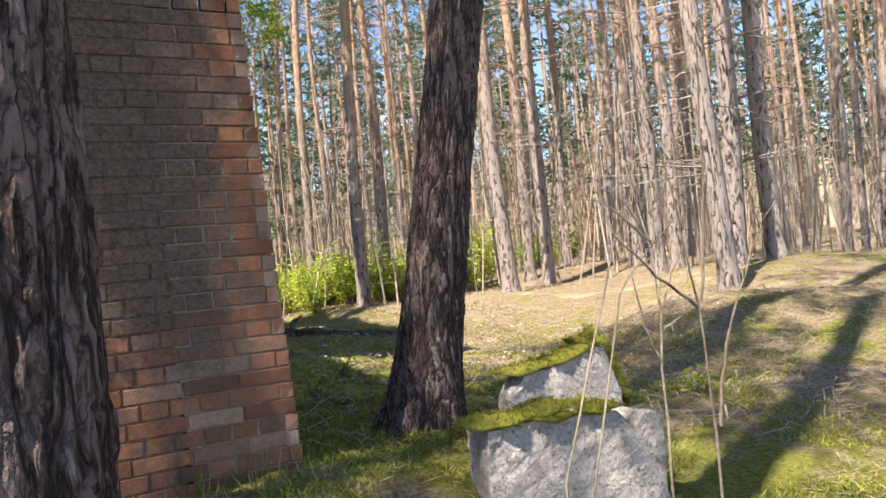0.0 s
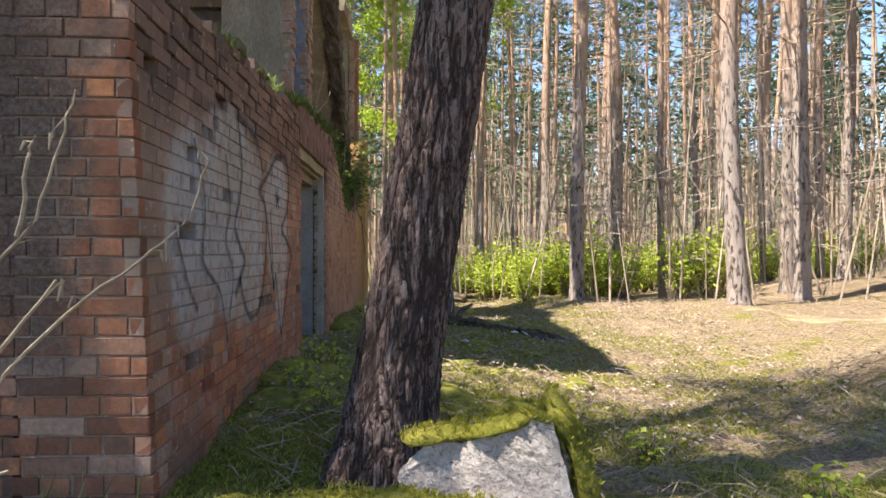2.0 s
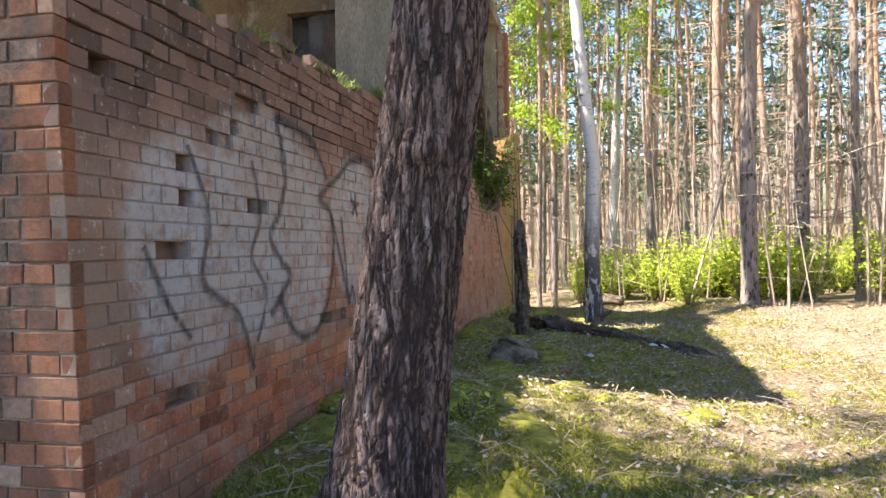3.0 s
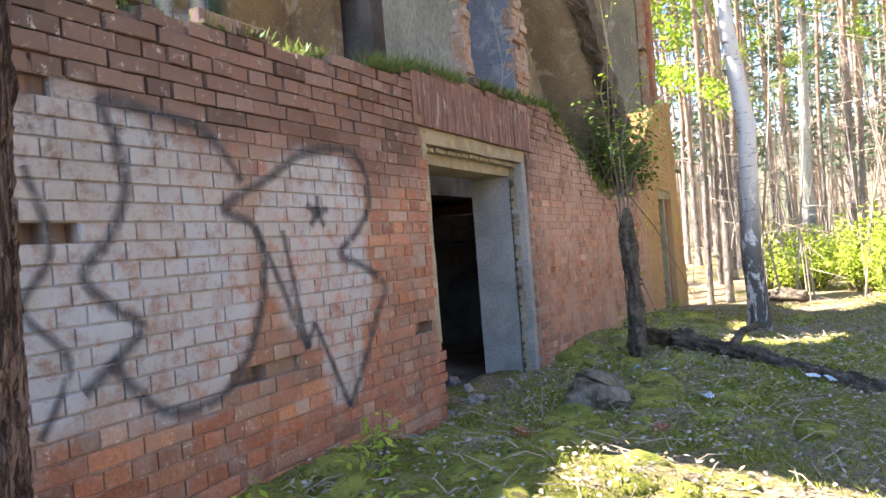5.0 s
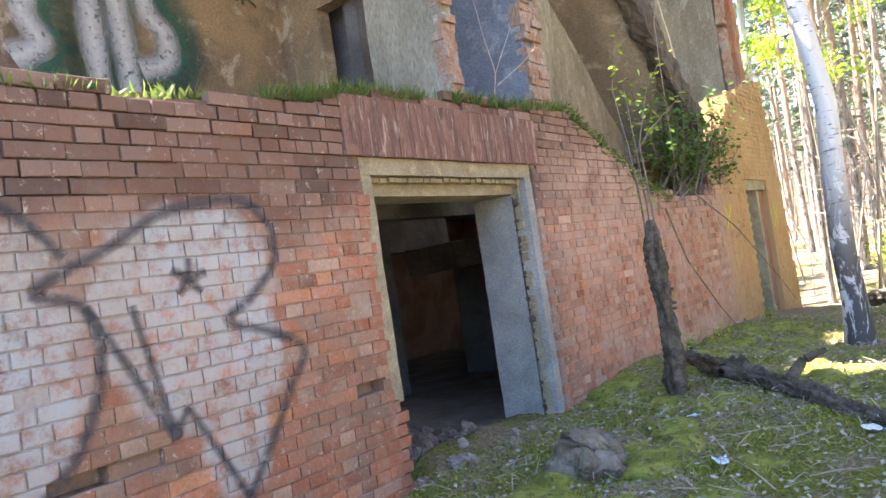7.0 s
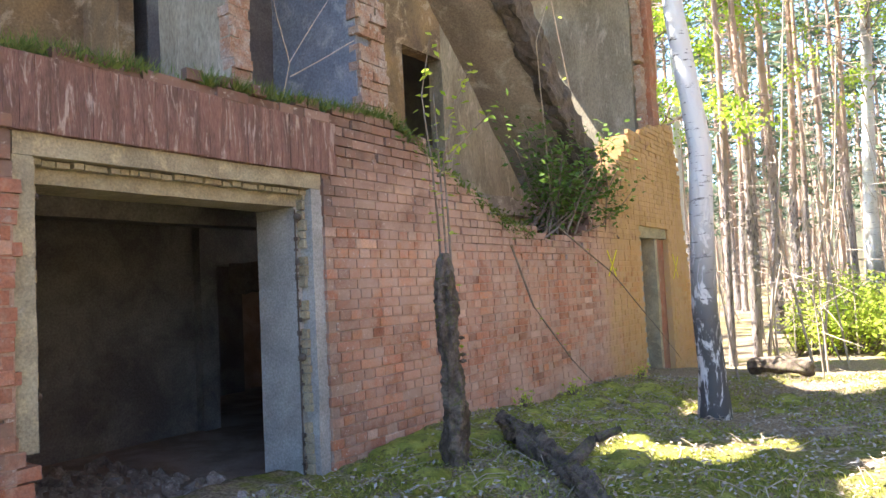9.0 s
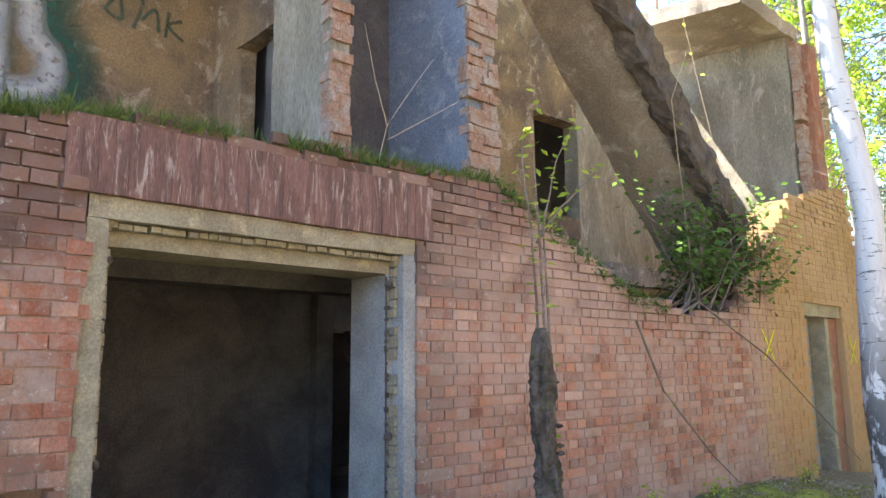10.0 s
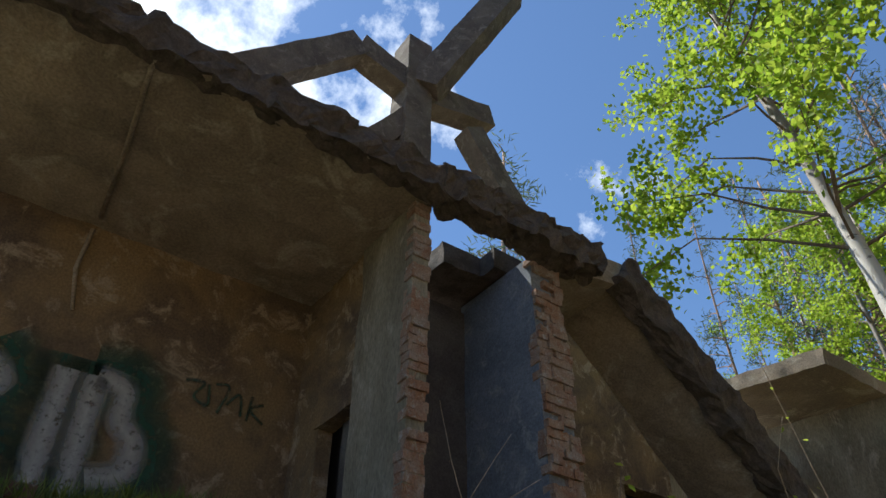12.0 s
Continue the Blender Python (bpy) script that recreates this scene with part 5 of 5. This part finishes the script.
sapling((0.55, 1.32, 0.15), [[(0.55, 1.32, 0.15), (0.55, 1.32, 0.71), (0.55, 1.32, 1.27), (0.56, 1.32, 1.42), (0.55, 1.32, 1.6), (0.58, 1.32, 1.69), (0.59, 1.32, 1.83)], [(0.55, 1.32, 1.6), (0.48, 1.32, 1.7), (0.46, 1.32, 1.72)], [(0.55, 1.32, 1.6), (0.44, 1.32, 1.69), (0.38, 1.32, 1.72)], [(0.56, 1.32, 1.42), (0.61, 1.32, 1.52), (0.68, 1.32, 1.61)], [(0.56, 1.32, 1.37), (0.63, 1.32, 1.4)], [(0.55, 1.32, 1.29), (0.5, 1.32, 1.39), (0.47, 1.32, 1.54)], [(0.58, 1.32, 1.69), (0.62, 1.32, 1.77)]], "thin pale sapling twigs with drooping catkins", TWIG_PALE, radius=.0042, seed=2)
sapling((0.33, 0.95, 0.1), [[(0.33, 0.95, 0.1), (0.33, 0.95, 0.66), (0.33, 0.95, 1.21), (0.31, 0.95, 1.47), (0.26, 0.95, 1.74), (0.19, 0.95, 1.99)], [(0.34, 0.95, 1.23), (0.36, 0.95, 1.32), (0.4, 0.95, 1.44), (0.5, 0.95, 1.61), (0.61, 0.95, 1.72)], [(0.32, 0.95, 1.48), (0.35, 0.95, 1.65), (0.37, 0.95, 2.02)], [(0.31, 0.95, 1.47), (0.21, 0.95, 1.54), (0.11, 0.95, 1.63)]], "thin bare branching sapling in front of the wall", TWIG, radius=.0038, seed=3)
sapling((0.29, 1.45, 0.15), [[(0.29, 1.45, 0.15), (0.35, 1.45, 0.8), (0.54, 1.45, 1.47), (0.63, 1.45, 1.56), (0.72, 1.45, 1.63), (0.78, 1.45, 1.68), (0.81, 1.45, 1.76)], [(0.29, 1.45, 0.15), (0.31, 1.45, 1.0), (0.54, 1.45, 1.62), (0.59, 1.45, 1.68), (0.62, 1.45, 1.78), (0.64, 1.45, 1.85)], [(0.57, 1.45, 1.66), (0.58, 1.45, 1.76), (0.59, 1.45, 1.79)]], "pale arching sapling with withered catkins", TWIG_PALE, radius=.0036, seed=4)
sapling((.86, 9.98, .6), [[(.8, 9.99, .6), (.8, 9.99, 2.2), (.76, 10.0, 2.7), (.7, 10.0, 3.2), (.78, 10.02, 3.6)], [(.84, 10.0, .6), (.84, 10.0, 2.2), (.82, 10.0, 2.8), (.8, 10.0, 3.2)],
                          [(.9, 10.0, .6), (.88, 10.0, 2.2), (.86, 10.0, 2.7), (.98, 10.0, 3.1), (1.12, 10.0, 3.3)], [(.8, 10.0, 2.6), (.95, 10.05, 2.8), (1.2, 10.1, 3.0)]],
        "young shoots with fresh leaves beside the dead stub", TWIG, LEAF_SPRING, .01, 3, 6, False, .07)
sapling((.25, 13.3, 2.3), [[(-.1, 13.0, 2.2), (.1, 13.4, 2.45), (.25, 14.6, 1.9), (.4, 15.8, 1.1), (.45, 16.6, .6)], [(.3, 11.9, 2.2), (.35, 12.2, 1.6), (.4, 12.9, 1.0), (.4, 13.4, .7)]],
        "long arching bramble shoots hanging over the wall", TWIG, LEAF_SPRING, .012, 1, 8, False, .06)
sapling((-.2, 14.9, 3.3), [[(-.2, 14.9, 3.2), (-.2, 14.8, 4.0), (-.25, 14.6, 4.8), (-.3, 14.3, 5.9), (-.3, 14.1, 6.6)], [(-.2, 13.9, 2.6), (-.1, 13.6, 3.6), (.05, 13.2, 4.6), (.1, 13.5, 5.2)]],
        "thin pale shoots rising out of the breach", TWIG_PALE, LEAF_SPRING, .010, 1, 9, False, .07)
sapling((-.2, 9.6, 3.0), [[(-.15, 9.4, 3.0), (-.1, 9.5, 3.5), (-.05, 9.75, 3.9), (-.05, 9.9, 4.1)], [(-.1, 9.5, 3.5), (-.1, 9.4, 3.8), (-.1, 9.3, 4.2)], [(-.1, 9.5, 3.4), (0, 9.8, 3.6), (0, 10.1, 3.8)]],
        "small bare twigs growing on the wall's top", TWIG_PALE, None, .0045, 0, 10, False)


def breach_bush():
    r = random.Random(13)
    wood, crown = Mass(), Mass()
    for k in range(70):
        p = Vector((r.uniform(-.7, .05), r.uniform(13.4, 15.6), 2.4))
        t = Vector((r.uniform(-.6, .3), 14.5 + r.gauss(0, .65), r.uniform(2.6, 3.75) + .25 * r.random()))
        tube(wood, [p, p.lerp(t, .5) + rand_dir(r) * .1, t], [.014, .009, .004], 4)
        for m in range(34):
            q = p.lerp(t, r.uniform(.35, 1.1)) + rand_dir(r) * r.uniform(.02, .25)
            blade(crown, q, rand_dir(r, .5), (r.gauss(.4, .4), r.gauss(0, .4), .8), .06, r.uniform(.06, .11))
    ob = tagged(empty("shrub", (-.2, 14.5, 2.4)), "dense green elder shrub growing in the broken wall", "shrub")
    for nm, ms, mt in (("branchwork", wood, TWIG), ("foliage", crown, LEAF_DARK)):
        pydata(nm, ms.v, ms.f, mt, ob).matrix_local = Matrix.Translation((.2, -14.5, -2.4))


breach_bush()


# ---- grass and moss along the wall's top, on the ground, litter ----
def scatter():
    r = random.Random(91)
    ledge, straw, moss, litter, twigs = Mass(), Mass(), Mass(), Mass(), Mass()
    for k in range(8200):
        y = r.uniform(4.4, 11.9)
        if noise.noise((y * 1.7, 0, 3)) < -.12 + .3 * r.random():
            continue
        if y < 7.2 and r.random() < .55:
            continue
        p = Vector((r.uniform(-.3, .015), y, max(top_z(y), 3.12 if 7.46 < y < 9.84 else 0) - .03))
        blade(ledge, p, (r.gauss(.15, .4), r.gauss(0, .4), 1), rand_dir(r), .006, r.uniform(.03, .13))
    for k in range(420):
        y = r.choice((4.9, 5.9, 6.4, 7.7, 8.1, 8.9, 10.7, 11.2)) + r.gauss(0, .16)
        p = Vector((r.uniform(-.2, .02), y, max(top_z(y), 3.12 if 7.46 < y < 9.84 else 0) - .02))
        blade(ledge, p, (r.gauss(.2, .5), r.gauss(0, .6), .7), rand_dir(r), .022, r.uniform(.04, .1))
    for k in range(3000):
        y = r.uniform(6.9, 10.7)
        if noise.noise((y * 2.3, 4, 3)) < -.2:
            continue
        p = Vector((r.uniform(-.1, .02), y, max(top_z(y), 3.12 if 7.46 < y < 9.84 else 0) - .025))
        wide = r.random() < .06
        blade(ledge, p, (r.gauss(.25, .45), r.gauss(0, .5), .8), rand_dir(r), .024 if wide else .006, r.uniform(.05, .12) if wide else r.uniform(.04, .17))
    for k in range(900):
        y = r.uniform(10.5, 12.9)
        p = Vector((r.uniform(-.1, .05), y, top_z(y) + r.gauss(-.02, .05)))
        blade(ledge, p, (r.gauss(.3, .5), r.gauss(0, .6), r.gauss(-.2, .5)), rand_dir(r), .022, r.uniform(.03, .08))
    for k in range(220):
        x, y = r.uniform(-1.5, .12), 3.14 - abs(r.gauss(0, .12))
        blade(ledge if r.random() < .5 else straw, (x, y, ground_z(x, y) - .01), (r.gauss(0, .35), r.gauss(-.2, .3), 1), rand_dir(r), .007, r.uniform(.06, .22))
    for k in range(105000):
        x, y = r.uniform(.05, 4.2), r.uniform(3.4, 16)
        if r.random() < .35:
            x, y = r.uniform(-.8, 3.4), r.uniform(1.2, 5.5)
        d = noise.noise((x * 1.1, y * 1.1, 8))
        if d < -.15 or x < .03 and y > 3.1:
            continue
        z = ground_z(x, y)
        blade(moss, (x, y, z + .01), (r.gauss(0, .7), r.gauss(0, .7), .8), rand_dir(r), .008, r.uniform(.02, .055))
    for k in range(26000):
        a, d = r.uniform(-.2, 1.3), 2 + 13 * r.random()
        x, y = .6 + d * math.sin(a), .6 + d * math.cos(a)
        if x < .3 or noise.noise((x * .5, y * .5, 2)) < -.05:
            continue
        blade(straw, (x, y, ground_z(x, y) + .015), (r.gauss(0, 1), r.gauss(0, 1), .3), rand_dir(r), .0055, r.uniform(.03, .11))
    for k in range(11500):
        x, y = r.uniform(.1, 5), r.uniform(4.5, 16)
        blade(litter, (x, y, ground_z(x, y) + r.uniform(.02, .05)), (r.gauss(0, 1), r.gauss(0, 1), .2), (r.gauss(0, .4), r.gauss(0, .4), 1), .024, r.uniform(.02, .05))
    for k in range(3400):
        a, d = r.uniform(-.3, 1.35), 3 + 13 * r.random()
        x, y = .6 + d * math.sin(a), .6 + d * math.cos(a)
        if x < .2 and y > 3:
            continue
        g = r.uniform(0, 6.28)
        ln = r.uniform(.05, .3) * (1.8 if r.random() < .06 else 1)
        e = Vector((math.cos(g), math.sin(g), 0)) * ln
        p = Vector((x, y, ground_z(x, y) + .03))
        q = p + e
        q.z = ground_z(q.x, q.y) + r.uniform(.02, .09)
        tube(twigs, [p, (p + q) / 2 + Vector((0, 0, r.uniform(0, .04))) + rand_dir(r, 0) * .02, q], [.0042, .0034, .0015], 4)
    for nm, ms, mt, lb, ct in (("ledge_grass", ledge, GRASS, "green grass and weeds along the wall top", "grass"), ("moss_carpet", moss, MOSS_GREEN, "short green moss on the ground", "moss"),
                               ("dry_grass", straw, STRAW, "pale dry grass and needles", "grass"), ("leaf_litter", litter, LITTER, "brown and grey dead leaves", "leaf litter"),
                               ("twig_litter", twigs, TWIG_PALE, "small fallen twigs on the ground", "twigs")):
        tagged(pydata(nm, ms.v, ms.f, mt), lb, ct, kind="stuff")


MOSS_GREEN = leaf_material("moss_green", (0.13, 0.155, 0.024), (0.40, 0.40, 0.08), .3)
LITTER = leaf_material("litter_leaves", (0.15, 0.105, 0.07), (0.44, 0.39, 0.33), .1)
scatter()


SEEDLINGS = [bush_thing("seedling", 70 + k, .26, .16, 70, .09, LEAF_SPRING, "small seedling with broad light-green leaves by the wall", "seedlings") for k in range(2)]
for k, (x, y) in enumerate(((.35, 5.2), (.5, 5.9), (.3, 6.3), (.55, 4.7), (2.4, 4.4), (1.0, 5.4), (3.0, 3.6), (.25, 13.2), (.4, 15.0), (.3, 12.0))):
    m_ = pose(x, y, ground_z(x, y), 0, 0, 77 * k)
    if k < 2:
        SEEDLINGS[k].matrix_basis = m_ @ Matrix.Diagonal((.6, .6, .6, 1))
    else:
        copy_thing(SEEDLINGS[k % 2], m_).scale = (.6, .6, .6)


def moss_mounds():
    r = random.Random(17)
    bm = bmesh.new()
    for k in range(260):
        x, y = abs(r.gauss(0, .9)) + .15, r.uniform(4.6, 14.5)
        if DOOR[0] - .1 < y < DOOR[1] and x < .8:
            continue
        s = r.uniform(.06, .19)
        bmesh.ops.create_icosphere(bm, subdivisions=2, radius=1, matrix=Matrix.Translation((x, y, ground_z(x, y) - .01)) @ Matrix.Diagonal((s, s * r.uniform(.8, 1.6), s * r.uniform(.28, .5), 1)))
    for v in bm.verts:
        v.co += noise.noise_vector(v.co * 9) * .035 + noise.noise_vector(v.co * 30) * .008
    tagged(part("moss_mounds", bm, MOSS_DARK, None, "", True), "rounded green moss cushions beside the wall", "moss", kind="stuff")


MOSS_DARK = rough_material("moss_mound", (0.18, 0.195, 0.03), (0.36, 0.35, 0.07), 6.0, 110, 1.0, third=(0.10, 0.085, 0.035), dist=.02)
moss_mounds()


def rubble():
    r = random.Random(19)
    bm = bmesh.new()
    for k in range(420):
        x, y = r.uniform(-2.6, .15), r.uniform(7.65, 9.4)
        s = r.uniform(.015, .06) * (1.6 if r.random() < .12 else 1)
        z = .43 + .13 * max(0, 1 + x)
        vs = bmesh.ops.create_icosphere(bm, subdivisions=1, radius=1, matrix=Matrix.Translation((x, y, z)) @ pose(0, 0, 0, r.uniform(0, 90), r.uniform(0, 90), r.uniform(0, 90)) @ Matrix.Diagonal((s * 1.4, s, s * .7, 1)))["verts"]
        for v in vs:
            v.co += rand_dir(r) * s * .3
    tagged(part("rubble", bm, RUBBLE), "broken brick and mortar rubble in the doorway", "rubble", kind="stuff")


RUBBLE = rough_material("rubble", (0.30, 0.25, 0.21), (0.17, 0.13, 0.11), 9.0, 60, .8, third=(0.42, 0.38, 0.35))
rubble()


# ---- plastered conduit on the roof slab's underside and the wall ----
conduit = Mass()
tube(conduit, [(-0.2, 6.83, 6.18), (-1.1, 6.92, 6.18), (-2.2, 7.0, 6.18)], [.022, .02, .022], 8)
tube(conduit, [(-2.385, 6.99, 6.15), (-2.385, 6.98, 5.7), (-2.385, 7.08, 5.3)], [.022, .02, .016], 8)
tagged(pydata("trim_conduit", conduit.v, conduit.f, SLAB_UNDER, None, "", True), "thin plastered conduit across the ceiling slab", "conduit", kind="structure")


# ---- sprayed lettering ----
def spray_material(name, colour, strength=.85):
    mat, n, l, bsdf = material(name)
    at = n.new("ShaderNodeAttribute")
    at.attribute_name = "soft"
    pos = n.new("ShaderNodeNewGeometry").outputs["Position"]
    worn = ramp_of(n, l, noise_of(n, l, pos, 16, 6, .7), .25, .5)
    a = math_of(n, l, "MULTIPLY", math_of(n, l, "MULTIPLY", at.outputs["Fac"], worn), strength)
    l.new(a, bsdf.inputs["Alpha"])
    l.new(mixed(n, l, noise_of(n, l, pos, 30, 4), tuple(c * .7 for c in colour), tuple(min(1, c * 1.3) for c in colour)), bsdf.inputs["Base Color"])
    bsdf.inputs["Roughness"].default_value = .85
    return mat


SPRAY_DARK = spray_material("spray_dark", (0.075, 0.07, 0.075), .72)
SPRAY_SILVER = spray_material("spray_silver", (0.50, 0.50, 0.50), .9)
SPRAY_GREEN = spray_material("spray_green", (0.03, 0.09, 0.06), .9)
SPRAY_YELLOW = spray_material("spray_yellow", (0.80, 0.68, 0.04), 1.0)


def smooth_line(pts, n=7):
    pts = [Vector((a, b, 0)) for a, b in pts]
    out = []
    for i in range(len(pts) - 1):
        p0, p1, p2, p3 = pts[max(i - 1, 0)], pts[i], pts[i + 1], pts[min(i + 2, len(pts) - 1)]
        for k in range(n):
            t = k / n
            out.append(.5 * ((2 * p1) + (p2 - p0) * t + (2 * p0 - 5 * p1 + 4 * p2 - p3) * t * t + (3 * p1 - p0 - 3 * p2 + p3) * t ** 3))
    return out + [pts[-1]]


def strokes(name, lines, width, mat, parent, x=.006, lean=True, curved=True):
    """Sprayed lines on a wall, each a flat ribbon that fades towards its edges."""
    verts, faces, soft = [], [], []
    prof = ((-1, 0), (-.5, .6), (0, 1), (.5, .6), (1, 0))
    for line in lines:
        pts = smooth_line(line) if curved else [Vector((a, b, 0)) for a, b in line]
        o = len(verts)
        for i, p in enumerate(pts):
            d = (pts[min(i + 1, len(pts) - 1)] - pts[max(i - 1, 0)]).normalized()
            s = Vector((-d.y, d.x, 0)) * width / 2 * (1 + .25 * noise.noise((p.x * 6, p.y * 6, 1)))
            for u, a in prof:
                q = p + s * u
                verts.append((x + (batter(q.x, q.y) if lean else 0), q.x, q.y))
                soft.append(a)
        for i in range(len(pts) - 1):
            for k in range(4):
                a = o + i * 5 + k
                faces.append((a, a + 1, a + 6, a + 5))
    ob = pydata(name, verts, faces, mat, parent)
    at = ob.data.attributes.new("soft", "FLOAT", "POINT")
    at.data.foreach_set("value", soft)
    if parent:
        ob.matrix_local = Matrix.Translation(-parent.location)
    return ob


graffiti = tagged(empty("graffiti", (0, 5.8, 1.7)), "large silver and black sprayed lettering on the brick", "graffiti")
strokes("outline", [[(6.8, 2.3), (6.62, 2.43), (6.21, 2.38), (5.92, 2.23), (5.59, 2.07), (5.76, 1.99), (5.82, 1.8), (5.76, 1.55), (5.63, 1.34), (5.43, 1.21), (5.17, 1.22), (5.0, 1.36), (4.93, 1.48)],
                    [(6.8, 2.3), (6.8, 2.1), (6.62, 1.92), (6.46, 1.82), (6.7, 1.73), (6.92, 1.6), (6.8, 1.42), (6.65, 1.2), (6.45, .94)],
                    [(4.97, 2.49), (5.04, 2.29), (5.06, 2.14), (4.97, 1.95), (4.84, 1.8), (4.95, 1.68), (5.08, 1.58), (4.93, 1.46), (4.8, 1.37)],
                    [(5.72, 2.2), (5.5, 2.42), (5.2, 2.47), (4.97, 2.49)]], .075, SPRAY_DARK, graffiti)
strokes("zigzag", [[(6.45, .94), (6.32, 1.2), (6.18, 1.46)], [(6.18, 1.46), (6.1, 1.33)], [(6.1, 1.33), (5.96, 1.63), (5.78, 1.98)], [(5.98, 1.96), (6.03, 1.71), (6.08, 1.45), (6.12, 1.33)]], .06, SPRAY_DARK, graffiti, curved=False)
strokes("star", [[(6.28, 2.055), (6.28 + .1 * math.sin(a), 2.055 + .095 * math.cos(a))] for a in (0.1, 1.36, 2.5, 3.85, 5.2)], .06, SPRAY_DARK, graffiti, curved=False)
strokes("outline", [[(4.05, 2.2), (4.2, 1.9), (4.12, 1.61), (4.27, 1.5), (4.45, 1.4), (4.57, 1.12)], [(3.7, 1.75), (3.85, 1.5), (4.0, 1.35)], [(4.65, 2.2), (4.72, 1.9), (4.6, 1.7), (4.75, 1.5), (4.62, 1.25)]], .05, SPRAY_DARK, graffiti, .009)
marks = tagged(empty("graffiti", (0, 16.3, 2)), "two yellow sprayed crosses beside the far doorway", "graffiti")
strokes("cross", [[(15.05, 2.22), (15.34, 1.86)], [(15.41, 2.23), (15.07, 1.87)]], .065, SPRAY_YELLOW, marks, .016, False, False)
strokes("cross", [[(17.98, 2.2), (18.22, 1.8)], [(18.28, 2.16), (17.95, 1.78)]], .065, SPRAY_YELLOW, marks, .016, False, False)
tag = tagged(empty("graffiti", (-2.4, 7.6, 4.4)), "silver block letter with dark green outline on the plaster", "graffiti")
strokes("shadow", [[(7.22, 3.75), (7.2, 4.3), (7.18, 4.9)], [(7.47, 3.75), (7.42, 4.3), (7.4, 4.9)], [(7.4, 4.9), (7.8, 4.88), (7.86, 4.55), (8.0, 4.4), (8.02, 4.05), (7.6, 3.85)], [(6.7, 4.9), (6.95, 4.6), (6.85, 4.3), (6.98, 4.0), (6.7, 3.8)]], .52, SPRAY_GREEN, tag, -2.375, False)
strokes("fill", [[(7.24, 3.75), (7.22, 4.3), (7.22, 4.78)], [(7.5, 3.75), (7.46, 4.3), (7.45, 4.78)], [(7.45, 4.78), (7.68, 4.72), (7.72, 4.45), (7.86, 4.3), (7.84, 4.05), (7.6, 3.95)], [(6.6, 4.7), (6.8, 4.55), (6.7, 4.3), (6.8, 4.05), (6.6, 3.9)]], .27, SPRAY_SILVER, tag, -2.368, False)
tag2 = tagged(empty("graffiti", (-2.4, 8.5, 4.9)), "small dark green scrawled tag on the plaster", "graffiti")
strokes("scrawl", [[(8.15, 4.98), (8.32, 5.0), (8.25, 4.85), (8.38, 4.8), (8.36, 5.0)], [(8.42, 5.02), (8.55, 5.02), (8.48, 4.75)], [(8.55, 4.85), (8.66, 4.98), (8.7, 4.78)], [(8.78, 5.0), (8.76, 4.75)], [(8.9, 4.95), (8.78, 4.87), (8.92, 4.76)]], .045, SPRAY_GREEN, tag2, -2.372, False)

# ---- scraps ----
SCRAP = rough_material("paper_scrap", (0.62, 0.66, 0.72), (0.50, 0.53, 0.58), 8, 60, .4)
SHARD = rough_material("brick_shard", (0.36, 0.14, 0.08), (0.26, 0.10, 0.06), 8, 60, .8)
for k, (x, y) in enumerate(((2.35, 8.95), (2.48, 8.9), (2.4, 9.08), (1.25, 9.2), (1.9, 10.4), (1.0, 9.3), (1.7, 8.3))):
    bm = bmesh.new()
    bmesh.ops.create_grid(bm, x_segments=5, y_segments=4, size=.034)
    for v in bm.verts:
        v.co.x *= 1.4
        v.co += noise.noise_vector(v.co * 30 + Vector((k, 0, 0))) * .02
    ob = tagged(part("paper_scrap", bm, SCRAP), "crumpled pale scrap of litter on the moss", "litter", "litter scraps")
    ob.matrix_basis = pose(x, y, ground_z(x, y) + .05, 12 * (k % 3), 8, 50 * k)
for k, (x, y) in enumerate(((1.5, 7.6), (.7, 7.3))):
    bm = rough_box((-.045, -.04, -.025), (.045, .04, .025), .03, .014, 12 + k)
    ob = tagged(part("brick_fragment", bm, SHARD), "broken piece of red brick in the moss", "brick fragment", "brick fragments")
    ob.matrix_basis = pose(x, y, ground_z(x, y) + .012, 10 * k, 8, 70 * k)

# ---- far doorway ----
door2 = tagged(empty("door_2", (-.2, 17.1, .3)), "narrow doorway with grey steel frame at the yellow wall", "doorway", kind="structure")
for nm, lo, hi, mt in (("panel", (-.34, 16.46, .1), (-.28, 17.3, 2.45), GREY_PAINT), ("frame", (-.3, 17.3, .1), (-.06, 17.42, 2.6), CONCRETE_PALE), ("head", (-.4, 16.45, 2.45), (-.04, 17.85, 2.62), CONCRETE_PALE), ("reveal", (-.45, 17.44, .1), (-.1, 17.84, 2.44), BRICK_RAW)):
    part(nm, rough_box(lo, hi, .12, .008), mt, door2).matrix_local = Matrix.Translation((.2, -17.1, -.3))

# ---- single bricks last ----
facade_bricks()
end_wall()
